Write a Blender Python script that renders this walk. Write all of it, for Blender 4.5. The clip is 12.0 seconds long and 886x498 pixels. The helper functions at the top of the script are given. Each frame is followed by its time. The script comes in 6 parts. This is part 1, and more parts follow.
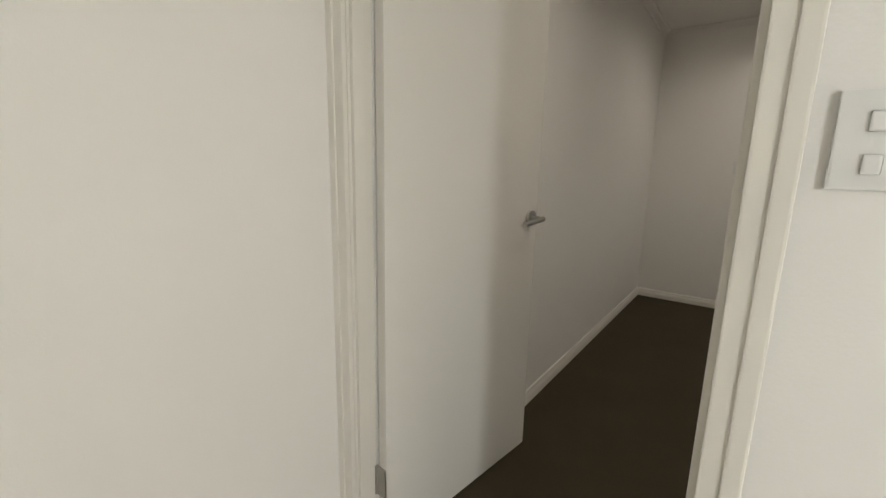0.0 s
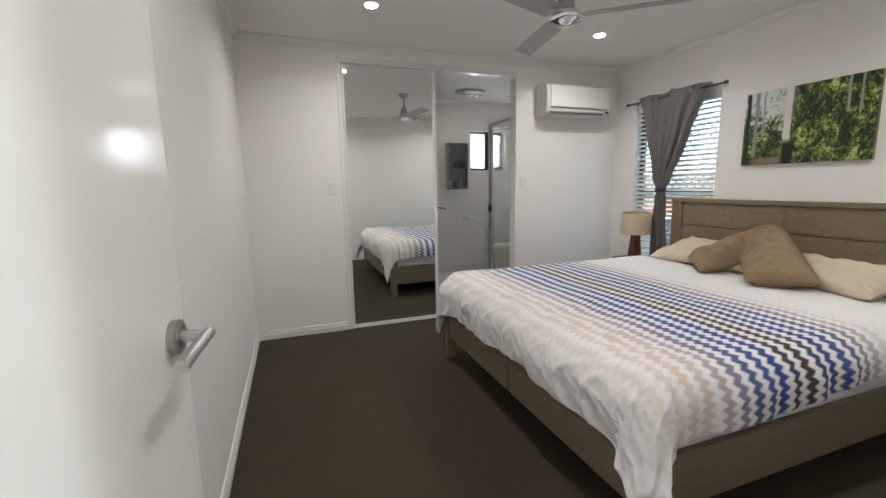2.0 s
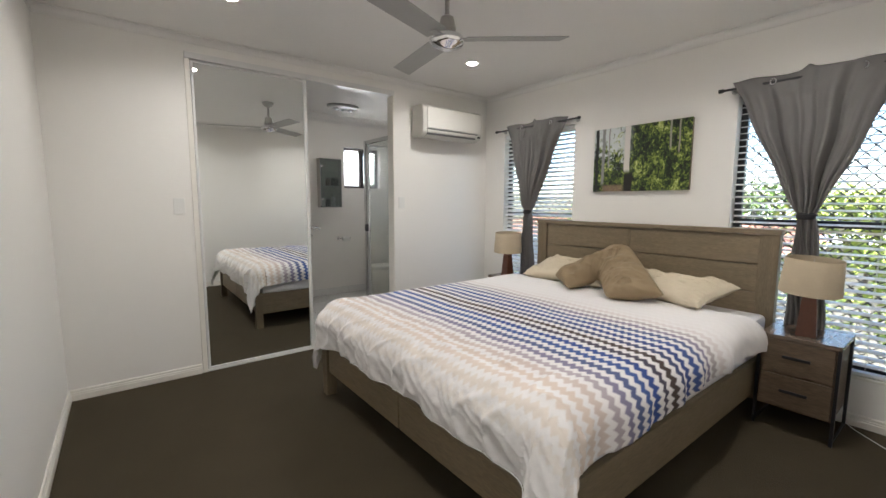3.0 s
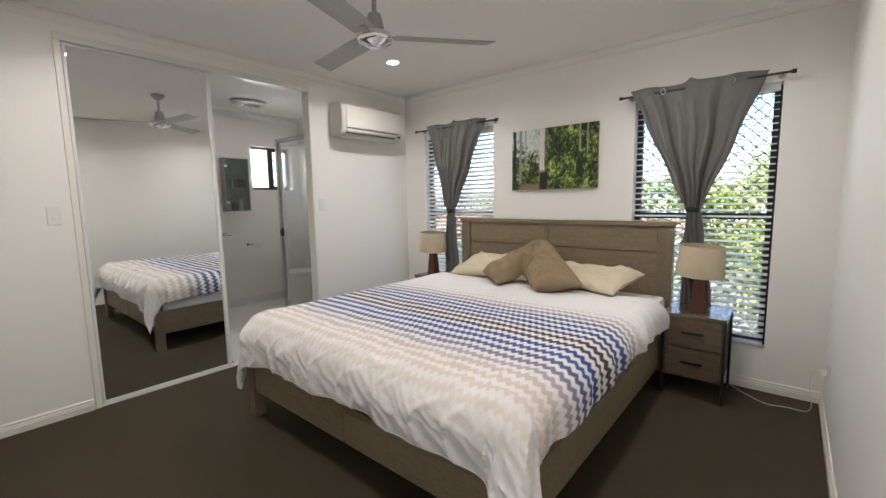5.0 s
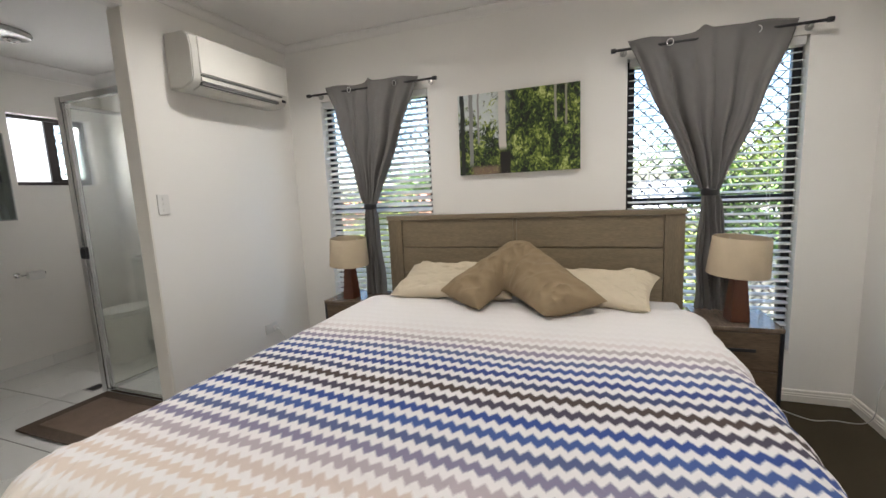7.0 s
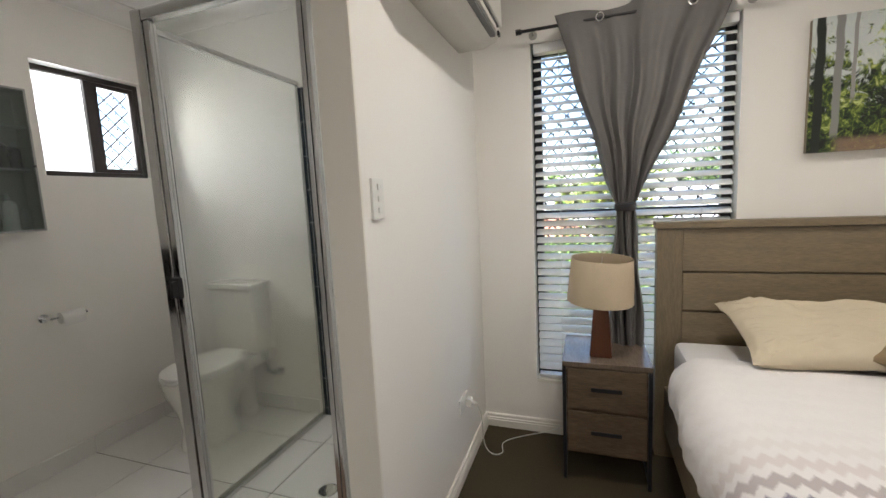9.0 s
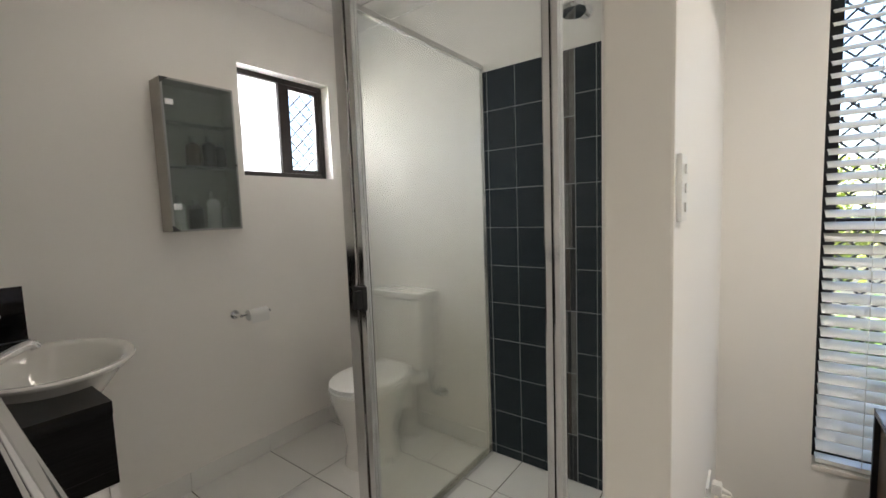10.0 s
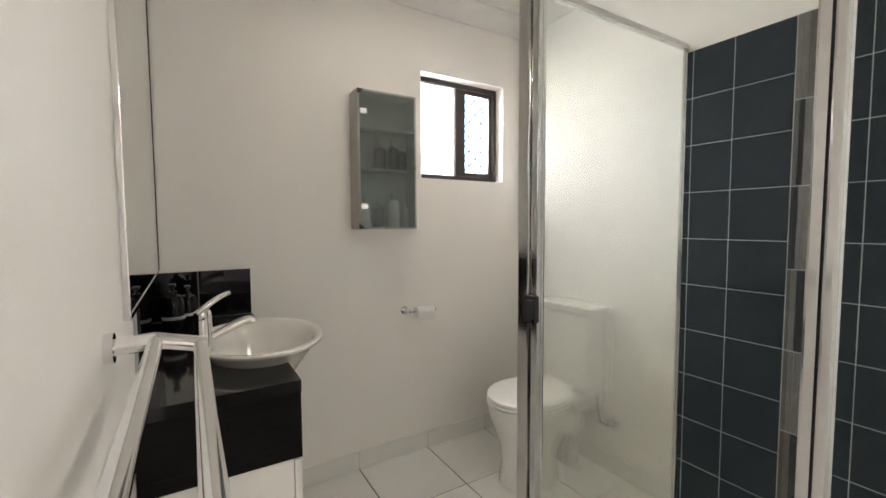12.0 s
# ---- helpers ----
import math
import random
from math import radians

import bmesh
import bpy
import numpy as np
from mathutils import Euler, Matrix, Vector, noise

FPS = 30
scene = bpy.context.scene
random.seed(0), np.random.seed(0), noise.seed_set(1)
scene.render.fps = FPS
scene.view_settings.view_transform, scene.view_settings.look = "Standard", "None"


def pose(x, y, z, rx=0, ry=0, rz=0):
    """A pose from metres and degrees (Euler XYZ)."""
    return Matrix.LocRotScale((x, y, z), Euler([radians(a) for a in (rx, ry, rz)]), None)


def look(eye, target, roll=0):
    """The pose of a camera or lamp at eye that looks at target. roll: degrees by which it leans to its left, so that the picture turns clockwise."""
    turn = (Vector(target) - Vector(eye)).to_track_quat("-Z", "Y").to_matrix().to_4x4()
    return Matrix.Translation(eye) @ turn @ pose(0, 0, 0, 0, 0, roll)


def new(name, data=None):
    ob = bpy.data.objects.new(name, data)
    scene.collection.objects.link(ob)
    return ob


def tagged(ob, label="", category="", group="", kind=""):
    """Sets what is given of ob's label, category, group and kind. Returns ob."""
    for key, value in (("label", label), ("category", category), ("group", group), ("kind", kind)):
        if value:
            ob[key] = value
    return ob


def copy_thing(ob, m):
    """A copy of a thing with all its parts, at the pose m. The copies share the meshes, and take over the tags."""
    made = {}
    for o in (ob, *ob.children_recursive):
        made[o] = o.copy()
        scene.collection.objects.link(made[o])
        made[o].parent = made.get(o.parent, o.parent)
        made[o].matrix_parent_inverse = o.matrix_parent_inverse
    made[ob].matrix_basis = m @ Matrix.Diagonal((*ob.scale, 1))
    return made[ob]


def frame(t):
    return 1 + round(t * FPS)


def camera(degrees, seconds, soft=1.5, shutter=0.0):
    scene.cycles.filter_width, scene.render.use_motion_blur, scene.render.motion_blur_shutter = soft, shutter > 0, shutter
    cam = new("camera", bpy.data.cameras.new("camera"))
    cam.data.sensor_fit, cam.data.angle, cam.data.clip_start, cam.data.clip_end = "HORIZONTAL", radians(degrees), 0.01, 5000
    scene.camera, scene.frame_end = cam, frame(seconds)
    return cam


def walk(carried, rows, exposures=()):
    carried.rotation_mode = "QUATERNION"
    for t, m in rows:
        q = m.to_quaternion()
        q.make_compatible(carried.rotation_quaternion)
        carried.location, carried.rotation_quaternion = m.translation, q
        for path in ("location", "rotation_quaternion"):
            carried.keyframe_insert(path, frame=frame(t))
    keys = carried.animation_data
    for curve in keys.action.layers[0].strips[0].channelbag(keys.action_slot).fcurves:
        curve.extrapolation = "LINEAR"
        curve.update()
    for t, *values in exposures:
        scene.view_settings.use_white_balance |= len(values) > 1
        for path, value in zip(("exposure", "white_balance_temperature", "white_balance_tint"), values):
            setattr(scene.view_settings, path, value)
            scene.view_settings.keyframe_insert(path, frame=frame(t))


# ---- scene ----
cam = camera(93.7, 12.0)
PATH = [
    (0, (0.5, 0.199, 1.213), (-0.671, 1.775, 0.829), 1.2),
    (0.5, (0.283, 0.388, 1.234), (-0.466, 2.207, 0.876), 1.9),
    (1, (0.153, 0.602, 1.25), (-0.113, 2.543, 0.937), 0.3),
    (1.5, (0.053, 0.754, 1.272), (0.28, 2.717, 0.966), -0.5),
    (2, (0.003, 0.915, 1.274), (0.677, 2.774, 0.973), -0.9),
    (2.5, (0.019, 1.035, 1.282), (1.006, 2.756, 1.029), 0.3),
    (3, (0.015, 1.099, 1.297), (1.23, 2.672, 1.073), 0.2),
    (3.2, (0.012, 1.109, 1.299), (1.291, 2.631, 1.083), -0.1),
    (5, (-0.07, 1.212, 1.313), (1.449, 2.492, 1.08), -1.0),
    (5.5, (0.049, 1.369, 1.292), (1.629, 2.569, 1.041), -1.1),
    (6, (0.222, 1.656, 1.291), (1.952, 2.63, 1.049), -0.7),
    (6.5, (0.348, 2.01, 1.312), (2.188, 2.744, 1.043), -1.7),
    (6.7, (0.432, 2.135, 1.287), (2.283, 2.845, 1.018), -2.2),
    (8.3, (0.942, 3.558, 1.314), (2.862, 4.042, 1.035), -2.5),
    (8.5, (1.005, 3.753, 1.316), (2.937, 4.195, 1.046), -2.5),
    (9, (1.18, 4.067, 1.282), (3.052, 4.727, 1.041), -2.8),
    (9.5, (1.332, 4.316, 1.247), (3.075, 5.276, 1.049), -2.5),
    (10, (1.401, 4.515, 1.264), (2.992, 5.714, 1.089), -2.1),
    (10.5, (1.46, 4.59, 1.256), (2.821, 6.049, 1.12), -0.8),
    (11, (1.451, 4.618, 1.253), (2.639, 6.222, 1.129), -0.1),
    (11.5, (1.445, 4.631, 1.25), (2.534, 6.304, 1.129), -0.1),
    (12, (1.447, 4.638, 1.249), (2.488, 6.341, 1.125), -0.3),
]
EXPOSURES = [(0.0, 2.2, 6900, 10), (0.5, 2.33, 6800, 10), (1.0, 2.7, 6100, 10), (1.5, 3.02, 6050, 10), (2.5, 3.35, 6150, 10), (5.5, 3.38, 6200, 10), (6.5, 3.3, 6200, 10), (8.5, 3.33, 6500, 10), (9.5, 3.45, 6450, 10), (10.0, 3.56, 6550, 10), (10.5, 3.93, 6650, 10), (12.0, 4.14, 6650, 10)]
walk(cam, [(t, look(eye, target, roll)) for t, eye, target, roll in PATH], EXPOSURES)

# ---- plan (metres) ----
XW, XE, YS, YN = -0.335, 3.35, 1.0, 4.62      # bedroom faces
YH = 0.915                                    # hall face of the south wall
CEIL = 2.45
YI, XI, YB, XT = 4.725, 1.332, 6.611, 3.21     # ensuite: south, west, north, east faces
DOOR_X0, DOOR_X1, DOOR_H = -0.335, 0.485, 2.06
FR_X0, FR_X1, FR_H = 0.452, 2.118, 2.33       # sliding door frame
MULL = 1.285
WIN_R, WIN_L, WIN_Z = (1.305, 2.17), (3.445, 4.33), (0.295, 2.01)
EW_X, EW_Z = (2.52, 3.08), (1.492, 2.053)

# ---- world, lights ----
world = bpy.data.worlds.new("sky")
scene.world = world
world.use_nodes = True
wn = world.node_tree
sky = wn.nodes.new("ShaderNodeTexSky")
sky.sky_type, sky.sun_disc = "NISHITA", False
sky.sun_elevation, sky.sun_rotation = radians(55), radians(200)
wn.links.new(sky.outputs[0], wn.nodes["Background"].inputs[0])
wn.nodes["Background"].inputs[1].default_value = 0.08
sun = new("sun", bpy.data.lights.new("sun", "SUN"))
sun.data.energy, sun.data.angle, sun.data.color = 3.0, radians(0.5), (1.0, 0.95, 0.88)
sun.matrix_world = look((-3, -6, 12), (0, 0, 0))

# Added area lamp standing in for hall daylight; its real source is unseen.
hall_day = new("hall_daylight_standin", bpy.data.lights.new("hall_daylight_standin", "AREA"))
hall_day.data.shape, hall_day.data.size, hall_day.data.size_y, hall_day.data.energy, hall_day.data.color = "RECTANGLE", 0.42, 1.5, 8.8, (0.88, 0.95, 1.0)
hall_day.matrix_world = pose(2.62, -0.80, 1.25, 90, 0, 0)


def lamp_disc(x, y, z, watts, radius, colour, spread=radians(180)):
    ob = new("downlight_and_fill_lamp", bpy.data.lights.new("downlight_and_fill_lamp", "AREA"))
    ob.data.shape, ob.data.size, ob.data.energy, ob.data.color = "DISK", radius * 2, watts, colour
    ob.data.spread = spread
    ob.matrix_world = pose(x, y, z)
    return ob


DOWNLIGHTS = [(0.583, 3.815), (2.418, 3.815), (0.583, 1.805), (2.418, 1.805)]
# Weak fill added below the ceiling heater, which is not seen switched on.
lamp_disc(2.225, 5.955, CEIL - 0.075, 0.14, 0.13, (1.0, 0.92, 0.80))
daylight = new("window_daylight", bpy.data.lights.new("window_daylight", "AREA"))
daylight.data.shape, daylight.data.size, daylight.data.energy, daylight.data.color = "SQUARE", 0.60, 3.3, (1.0, 0.965, 0.97)
daylight.matrix_world = pose((EW_X[0] + EW_X[1]) / 2, YB + 0.29, (EW_Z[0] + EW_Z[1]) / 2 + 0.10, -58)
for dx, dy in DOWNLIGHTS:
    lamp_disc(dx, dy, CEIL - 0.006, 0.83, 0.036, (1.0, 0.95, 0.88), radians(152))

# ---- materials ----


def mat(name, colour, rough=0.6, metal=0.0, var=0.08, scale=6.0, bump=0.0, bump_scale=60.0, stretch=(1, 1, 1), fine=0.0, coat=0.0, spec=0.5):
    """A painted, wooden, woven or metal surface: colour with broad and fine variation, and relief."""
    m = bpy.data.materials.new(name)
    m.use_nodes = True
    nt = m.node_tree
    b = nt.nodes["Principled BSDF"]
    b.inputs["Roughness"].default_value, b.inputs["Metallic"].default_value = rough, metal
    b.inputs["Specular IOR Level"].default_value = spec
    b.inputs["Coat Weight"].default_value = coat
    tc = nt.nodes.new("ShaderNodeTexCoord")
    mp = nt.nodes.new("ShaderNodeMapping")
    mp.inputs["Scale"].default_value = stretch
    nt.links.new(tc.outputs["Object"], mp.inputs[0])
    n1 = nt.nodes.new("ShaderNodeTexNoise")
    n1.inputs["Scale"].default_value, n1.inputs["Detail"].default_value = scale, 5
    n2 = nt.nodes.new("ShaderNodeTexNoise")
    n2.inputs["Scale"].default_value, n2.inputs["Detail"].default_value = bump_scale, 3
    nt.links.new(mp.outputs[0], n1.inputs[0])
    nt.links.new(mp.outputs[0], n2.inputs[0])
    mx = nt.nodes.new("ShaderNodeMix")
    mx.data_type = "RGBA"
    c = np.array(colour)
    mx.inputs[6].default_value = (*(c * (1 - var)), 1)
    mx.inputs[7].default_value = (*np.minimum(c * (1 + var), 0.95), 1)
    nt.links.new(n1.outputs[0], mx.inputs[0])
    out = mx.outputs[2]
    if fine:
        mf = nt.nodes.new("ShaderNodeMix")
        mf.data_type, mf.blend_type = "RGBA", "MULTIPLY"
        rr = nt.nodes.new("ShaderNodeMapRange")
        rr.inputs[1].default_value, rr.inputs[2].default_value = 0.3, 0.7
        rr.inputs[3].default_value, rr.inputs[4].default_value = 1 - fine, 1 + fine
        nt.links.new(n2.outputs[0], rr.inputs[0])
        mf.inputs[0].default_value = 1.0
        nt.links.new(out, mf.inputs[6])
        nt.links.new(rr.outputs[0], mf.inputs[7])
        out = mf.outputs[2]
    nt.links.new(out, b.inputs["Base Color"])
    if bump:
        bp = nt.nodes.new("ShaderNodeBump")
        bp.inputs["Strength"].default_value, bp.inputs["Distance"].default_value = bump, 0.004
        nt.links.new(n2.outputs[0], bp.inputs["Height"])
        nt.links.new(bp.outputs[0], b.inputs["Normal"])
    return m


def glass(name, colour=(0.95, 0.97, 0.97), gloss=0.022):
    """A thin pane: mostly see-through, with gloss by Fresnel."""
    m = bpy.data.materials.new(name)
    m.use_nodes = True
    nt = m.node_tree
    nt.nodes.remove(nt.nodes["Principled BSDF"])
    tr = nt.nodes.new("ShaderNodeBsdfTransparent")
    tr.inputs[0].default_value = (*colour, 1)
    gl = nt.nodes.new("ShaderNodeBsdfGlossy")
    gl.inputs["Roughness"].default_value = 0.0
    lw = nt.nodes.new("ShaderNodeLayerWeight")
    lw.inputs[0].default_value = 0.5
    pw = nt.nodes.new("ShaderNodeMath")
    pw.operation = "POWER"
    pw.inputs[1].default_value = 4.5
    nt.links.new(lw.outputs["Facing"], pw.inputs[0])
    fr = nt.nodes.new("ShaderNodeMath")
    fr.operation = "MULTIPLY_ADD"
    fr.inputs[1].default_value, fr.inputs[2].default_value = 0.6, gloss
    nt.links.new(pw.outputs[0], fr.inputs[0])
    ms = nt.nodes.new("ShaderNodeMixShader")
    nt.links.new(fr.outputs[0], ms.inputs[0])
    nt.links.new(tr.outputs[0], ms.inputs[1])
    nt.links.new(gl.outputs[0], ms.inputs[2])
    nt.links.new(ms.outputs[0], nt.nodes["Material Output"].inputs[0])
    return m


def glow(name, colour, strength):
    m = bpy.data.materials.new(name)
    m.use_nodes = True
    b = m.node_tree.nodes["Principled BSDF"]
    b.inputs["Base Color"].default_value = (*colour, 1)
    b.inputs["Emission Color"].default_value = (*colour, 1)
    b.inputs["Emission Strength"].default_value = strength
    return m


M_WALL = mat("wall_paint", (0.85, 0.825, 0.785), 0.55, var=0.015, scale=2, bump=0.08, bump_scale=180)
M_CEIL = mat("ceiling_paint", (0.82, 0.80, 0.77), 0.8, var=0.012, scale=2, bump=0.05, bump_scale=120)
M_TRIM = mat("trim_gloss_paint", (0.80, 0.765, 0.70), 0.3, var=0.02, scale=4, bump=0.03, bump_scale=90)
M_DOOR = mat("door_gloss_paint", (0.80, 0.77, 0.715), 0.12, var=0.015, scale=3, bump=0.012, bump_scale=8)
M_CARPET = mat("brown_carpet", (0.068, 0.055, 0.036), 0.95, var=0.14, scale=3.5, bump=0.9, bump_scale=420, fine=0.35, spec=0.1)
M_HALL = mat("pale_hall_tile", (0.58, 0.53, 0.46), 0.4, var=0.05, scale=3, bump=0.03, bump_scale=40)
M_ALU = mat("white_aluminium", (0.74, 0.73, 0.71), 0.3, var=0.02)
M_CHROME = mat("chrome", (0.82, 0.82, 0.83), 0.08, metal=1.0, var=0.02)
M_SATIN = mat("satin_nickel", (0.46, 0.45, 0.43), 0.36, metal=1.0, var=0.05, bump=0.02, bump_scale=300)
M_BLACK = mat("black_powder_coat", (0.012, 0.012, 0.016), 0.4, var=0.1)
M_WHITEPL = mat("white_plastic", (0.78, 0.77, 0.74), 0.35, var=0.02)
M_SLAT = mat("white_blind_slat", (0.80, 0.80, 0.79), 0.35, var=0.03)
M_OAK = mat("washed_oak", (0.212, 0.165, 0.104), 0.45, var=0.26, scale=7, bump=0.05, bump_scale=30, stretch=(6, 1, 6), fine=0.14)
M_OAKX = mat("washed_oak_long", (0.212, 0.165, 0.104), 0.45, var=0.26, scale=7, bump=0.05, bump_scale=30, stretch=(1, 6, 6), fine=0.14)
M_OAKZ = mat("washed_oak_post", (0.190, 0.147, 0.092), 0.45, var=0.26, scale=7, bump=0.05, bump_scale=30, stretch=(6, 6, 1), fine=0.14)
M_SHEET = mat("white_cotton", (0.77, 0.755, 0.755), 0.85, var=0.02, scale=8, bump=0.15, bump_scale=500, spec=0.2)

# ---- building helpers ----


def box(bm, x0, y0, z0, x1, y1, z1, bev=0.0, seg=2, rot=None):
    """A box between two corners, its edges rounded by bev."""
    made = bmesh.ops.create_cube(bm, size=1.0)["verts"]
    bmesh.ops.scale(bm, vec=(x1 - x0, y1 - y0, z1 - z0), verts=made)
    if bev:
        edges = list({e for v in made for e in v.link_edges})
        made = list({v for f in bmesh.ops.bevel(bm, geom=edges, offset=bev, segments=seg, profile=0.7, affect="EDGES")["faces"] for v in f.verts} | {v for v in made if v.is_valid})
    if rot:
        bmesh.ops.transform(bm, matrix=rot, verts=made)
    bmesh.ops.translate(bm, vec=((x0 + x1) / 2, (y0 + y1) / 2, (z0 + z1) / 2), verts=made)
    return bm


def tube(bm, a, b, r, r2=None, n=20, caps=True):
    """A round bar from a to b."""
    a, b = Vector(a), Vector(b)
    m = Matrix.Translation((a + b) / 2) @ (b - a).to_track_quat("Z", "Y").to_matrix().to_4x4()
    bmesh.ops.create_cone(bm, cap_ends=caps, segments=n, radius1=r, radius2=r if r2 is None else r2, depth=(b - a).length, matrix=m)
    return bm


def lathe(bm, profile, n=32, centre=(0, 0), sx=1.0, sy=1.0):
    """A turned shape: profile rows of radius, height."""
    rings = []
    for r, z in profile:
        rings.append([bm.verts.new((centre[0] + sx * r * math.cos(2 * math.pi * k / n), centre[1] + sy * r * math.sin(2 * math.pi * k / n), z)) for k in range(n)])
    for lo, hi in zip(rings, rings[1:]):
        for k in range(n):
            bm.faces.new((lo[k], lo[(k + 1) % n], hi[(k + 1) % n], hi[k]))
    for ring, flip in ((rings[0], True), (rings[-1], False)):
        bm.faces.new(list(reversed(ring)) if flip else ring)
    return bm


def pipe(name, pts, r, material, parent=None, label="", res=6):
    """A bent round bar or cord through points, turned into a mesh."""
    cu = bpy.data.curves.new(name, "CURVE")
    cu.dimensions, cu.bevel_depth, cu.bevel_resolution, cu.use_fill_caps = "3D", r, 3, True
    sp = cu.splines.new("NURBS")
    sp.points.add(len(pts) - 1)
    for p, co in zip(sp.points, pts):
        p.co = (*co, 1)
    sp.use_endpoint_u, sp.order_u, sp.resolution_u = True, min(4, len(pts)), res
    tmp = bpy.data.objects.new(name, cu)
    me = bpy.data.meshes.new_from_object(tmp)
    bpy.data.objects.remove(tmp)
    me.materials.append(material)
    for p in me.polygons:
        p.use_smooth = True
    ob = new(name, me)
    if parent:
        ob.parent = parent
    if label:
        ob["label"] = label
    return ob


def part(name, bm, material, parent=None, label="", smooth=False):
    """Links a bmesh as one mesh object, under a thing or a part where one is given."""
    bmesh.ops.recalc_face_normals(bm, faces=bm.faces)
    me = bpy.data.meshes.new(name)
    bm.to_mesh(me)
    bm.free()
    me.materials.append(material)
    if smooth:
        for p in me.polygons:
            p.use_smooth = True
        me.set_sharp_from_angle(angle=radians(40))
    ob = new(name, me)
    if parent:
        ob.parent = parent
    if label:
        ob["label"] = label
    return ob


def thing(name, m, label, category, group=""):
    ob = new(name)
    ob.empty_display_size = 0.1
    ob.matrix_basis = m
    return tagged(ob, label, category, group)


def structure(name, bm, material, label, category, smooth=False):
    return tagged(part(name, bm, material, smooth=smooth), label, category, kind="structure")


def bx(*a, **k):
    return box(bmesh.new(), *a, **k)


def wall(name, axis, a0, a1, b0, b1, z0, z1, holes, material, label):
    """A wall along x or y from a0 to a1, its faces at b0 and b1, with holes (from, to, bottom, top) right through it."""
    bm = bmesh.new()
    cuts = sorted({a0, a1, *[h[0] for h in holes], *[h[1] for h in holes]})
    lv = sorted({z0, z1, *[h[2] for h in holes], *[h[3] for h in holes]})

    def solid(i, j):
        if not (0 <= i < len(cuts) - 1 and 0 <= j < len(lv) - 1):
            return False
        u, w = (cuts[i] + cuts[i + 1]) / 2, (lv[j] + lv[j + 1]) / 2
        return not any(h[0] < u < h[1] and h[2] < w < h[3] for h in holes)

    def quad(*pts):
        bm.faces.new([bm.verts.new(p if axis == "x" else (p[1], p[0], p[2])) for p in pts])

    for i in range(len(cuts) - 1):
        for j in range(len(lv) - 1):
            if not solid(i, j):
                continue
            u0, u1, w0, w1 = cuts[i], cuts[i + 1], lv[j], lv[j + 1]
            for b in (b0, b1):
                quad((u0, b, w0), (u1, b, w0), (u1, b, w1), (u0, b, w1))
            for k, u in ((i - 1, u0), (i + 1, u1)):
                if not solid(k, j):
                    quad((u, b0, w0), (u, b1, w0), (u, b1, w1), (u, b0, w1))
            for k, w in ((j - 1, w0), (j + 1, w1)):
                if not solid(i, k):
                    quad((u0, b0, w), (u1, b0, w), (u1, b1, w), (u0, b1, w))
    bmesh.ops.remove_doubles(bm, verts=bm.verts, dist=1e-5)
    return structure(name, bm, material, label, "wall")


# ---- structure ----
structure("floor_hall", bx(-0.52, -0.85, -0.2, XE + 0.12, YH, 0.0), M_HALL, "pale plain hall floor tiles", "floor")
structure("floor", bx(-0.52, YH, -0.2, XE + 0.12, YN + 0.02, 0.0), M_CARPET, "dark brown cut-pile carpet wall to wall", "floor")
wall("wall_south", "x", -0.52, XE + 0.12, YH, YS, 0, CEIL, [(DOOR_X0 - 0.02, DOOR_X1 + 0.02, -0.01, DOOR_H + 0.02)], M_WALL, "off-white painted plaster wall with a doorway")
wall("wall_west", "y", YS, YB + 0.12, XW - 0.1, XW, 0, CEIL, [], M_WALL, "off-white painted plaster wall behind the open door")
wall("wall_north", "x", XW, XE, YN, YI, 0, CEIL, [(FR_X0, FR_X1 + 0.0165, -0.01, FR_H)], M_WALL, "off-white painted plaster wall between bedroom and ensuite")
wall("wall_north_backing", "x", FR_X0, MULL + 0.02, YN + 0.055, YI, 0, FR_H, [], M_WALL, "plain plaster backing behind the mirror panel")
wall("wall_east", "y", YS, YB + 0.12, XE, XE + 0.12, 0, CEIL, [(*WIN_R, *WIN_Z), (*WIN_L, *WIN_Z)], M_WALL, "off-white painted plaster wall with two tall windows")
wall("wall_ensuite_west", "y", YI, YB, XI - 0.1, XI, 0, CEIL, [], M_WALL, "off-white painted ensuite wall with towel rail")
wall("wall_ensuite_north", "x", XW, XE, YB, YB + 0.12, 0, CEIL, [(*EW_X, *EW_Z)], M_WALL, "off-white painted ensuite wall with a small window")
wall("wall_ensuite_east", "y", YI, YB, XT, XE, 0, CEIL, [], M_WALL, "off-white painted ensuite wall behind toilet and shower")
structure("ceiling", bx(-0.52, -0.85, CEIL, XE + 0.12, YB + 0.12, CEIL + 0.12), M_CEIL, "flat white painted plasterboard ceiling", "ceiling")
# The hole is added out of view to let the hall lamp in.
wall("wall_hall_south", "x", -0.52, XE + 0.12, -0.85, -0.75, 0, CEIL, [(2.40, 2.84, 0.48, 2.02)], M_WALL, "off-white hall wall with an unseen opening added for light")
wall("wall_hall_west", "y", -0.75, YH, -0.52, -0.387, 0, CEIL, [], M_WALL, "off-white hall wall")
wall("wall_hall_east", "y", -0.75, YH, XE, XE + 0.12, 0, CEIL, [], M_WALL, "off-white hall wall")

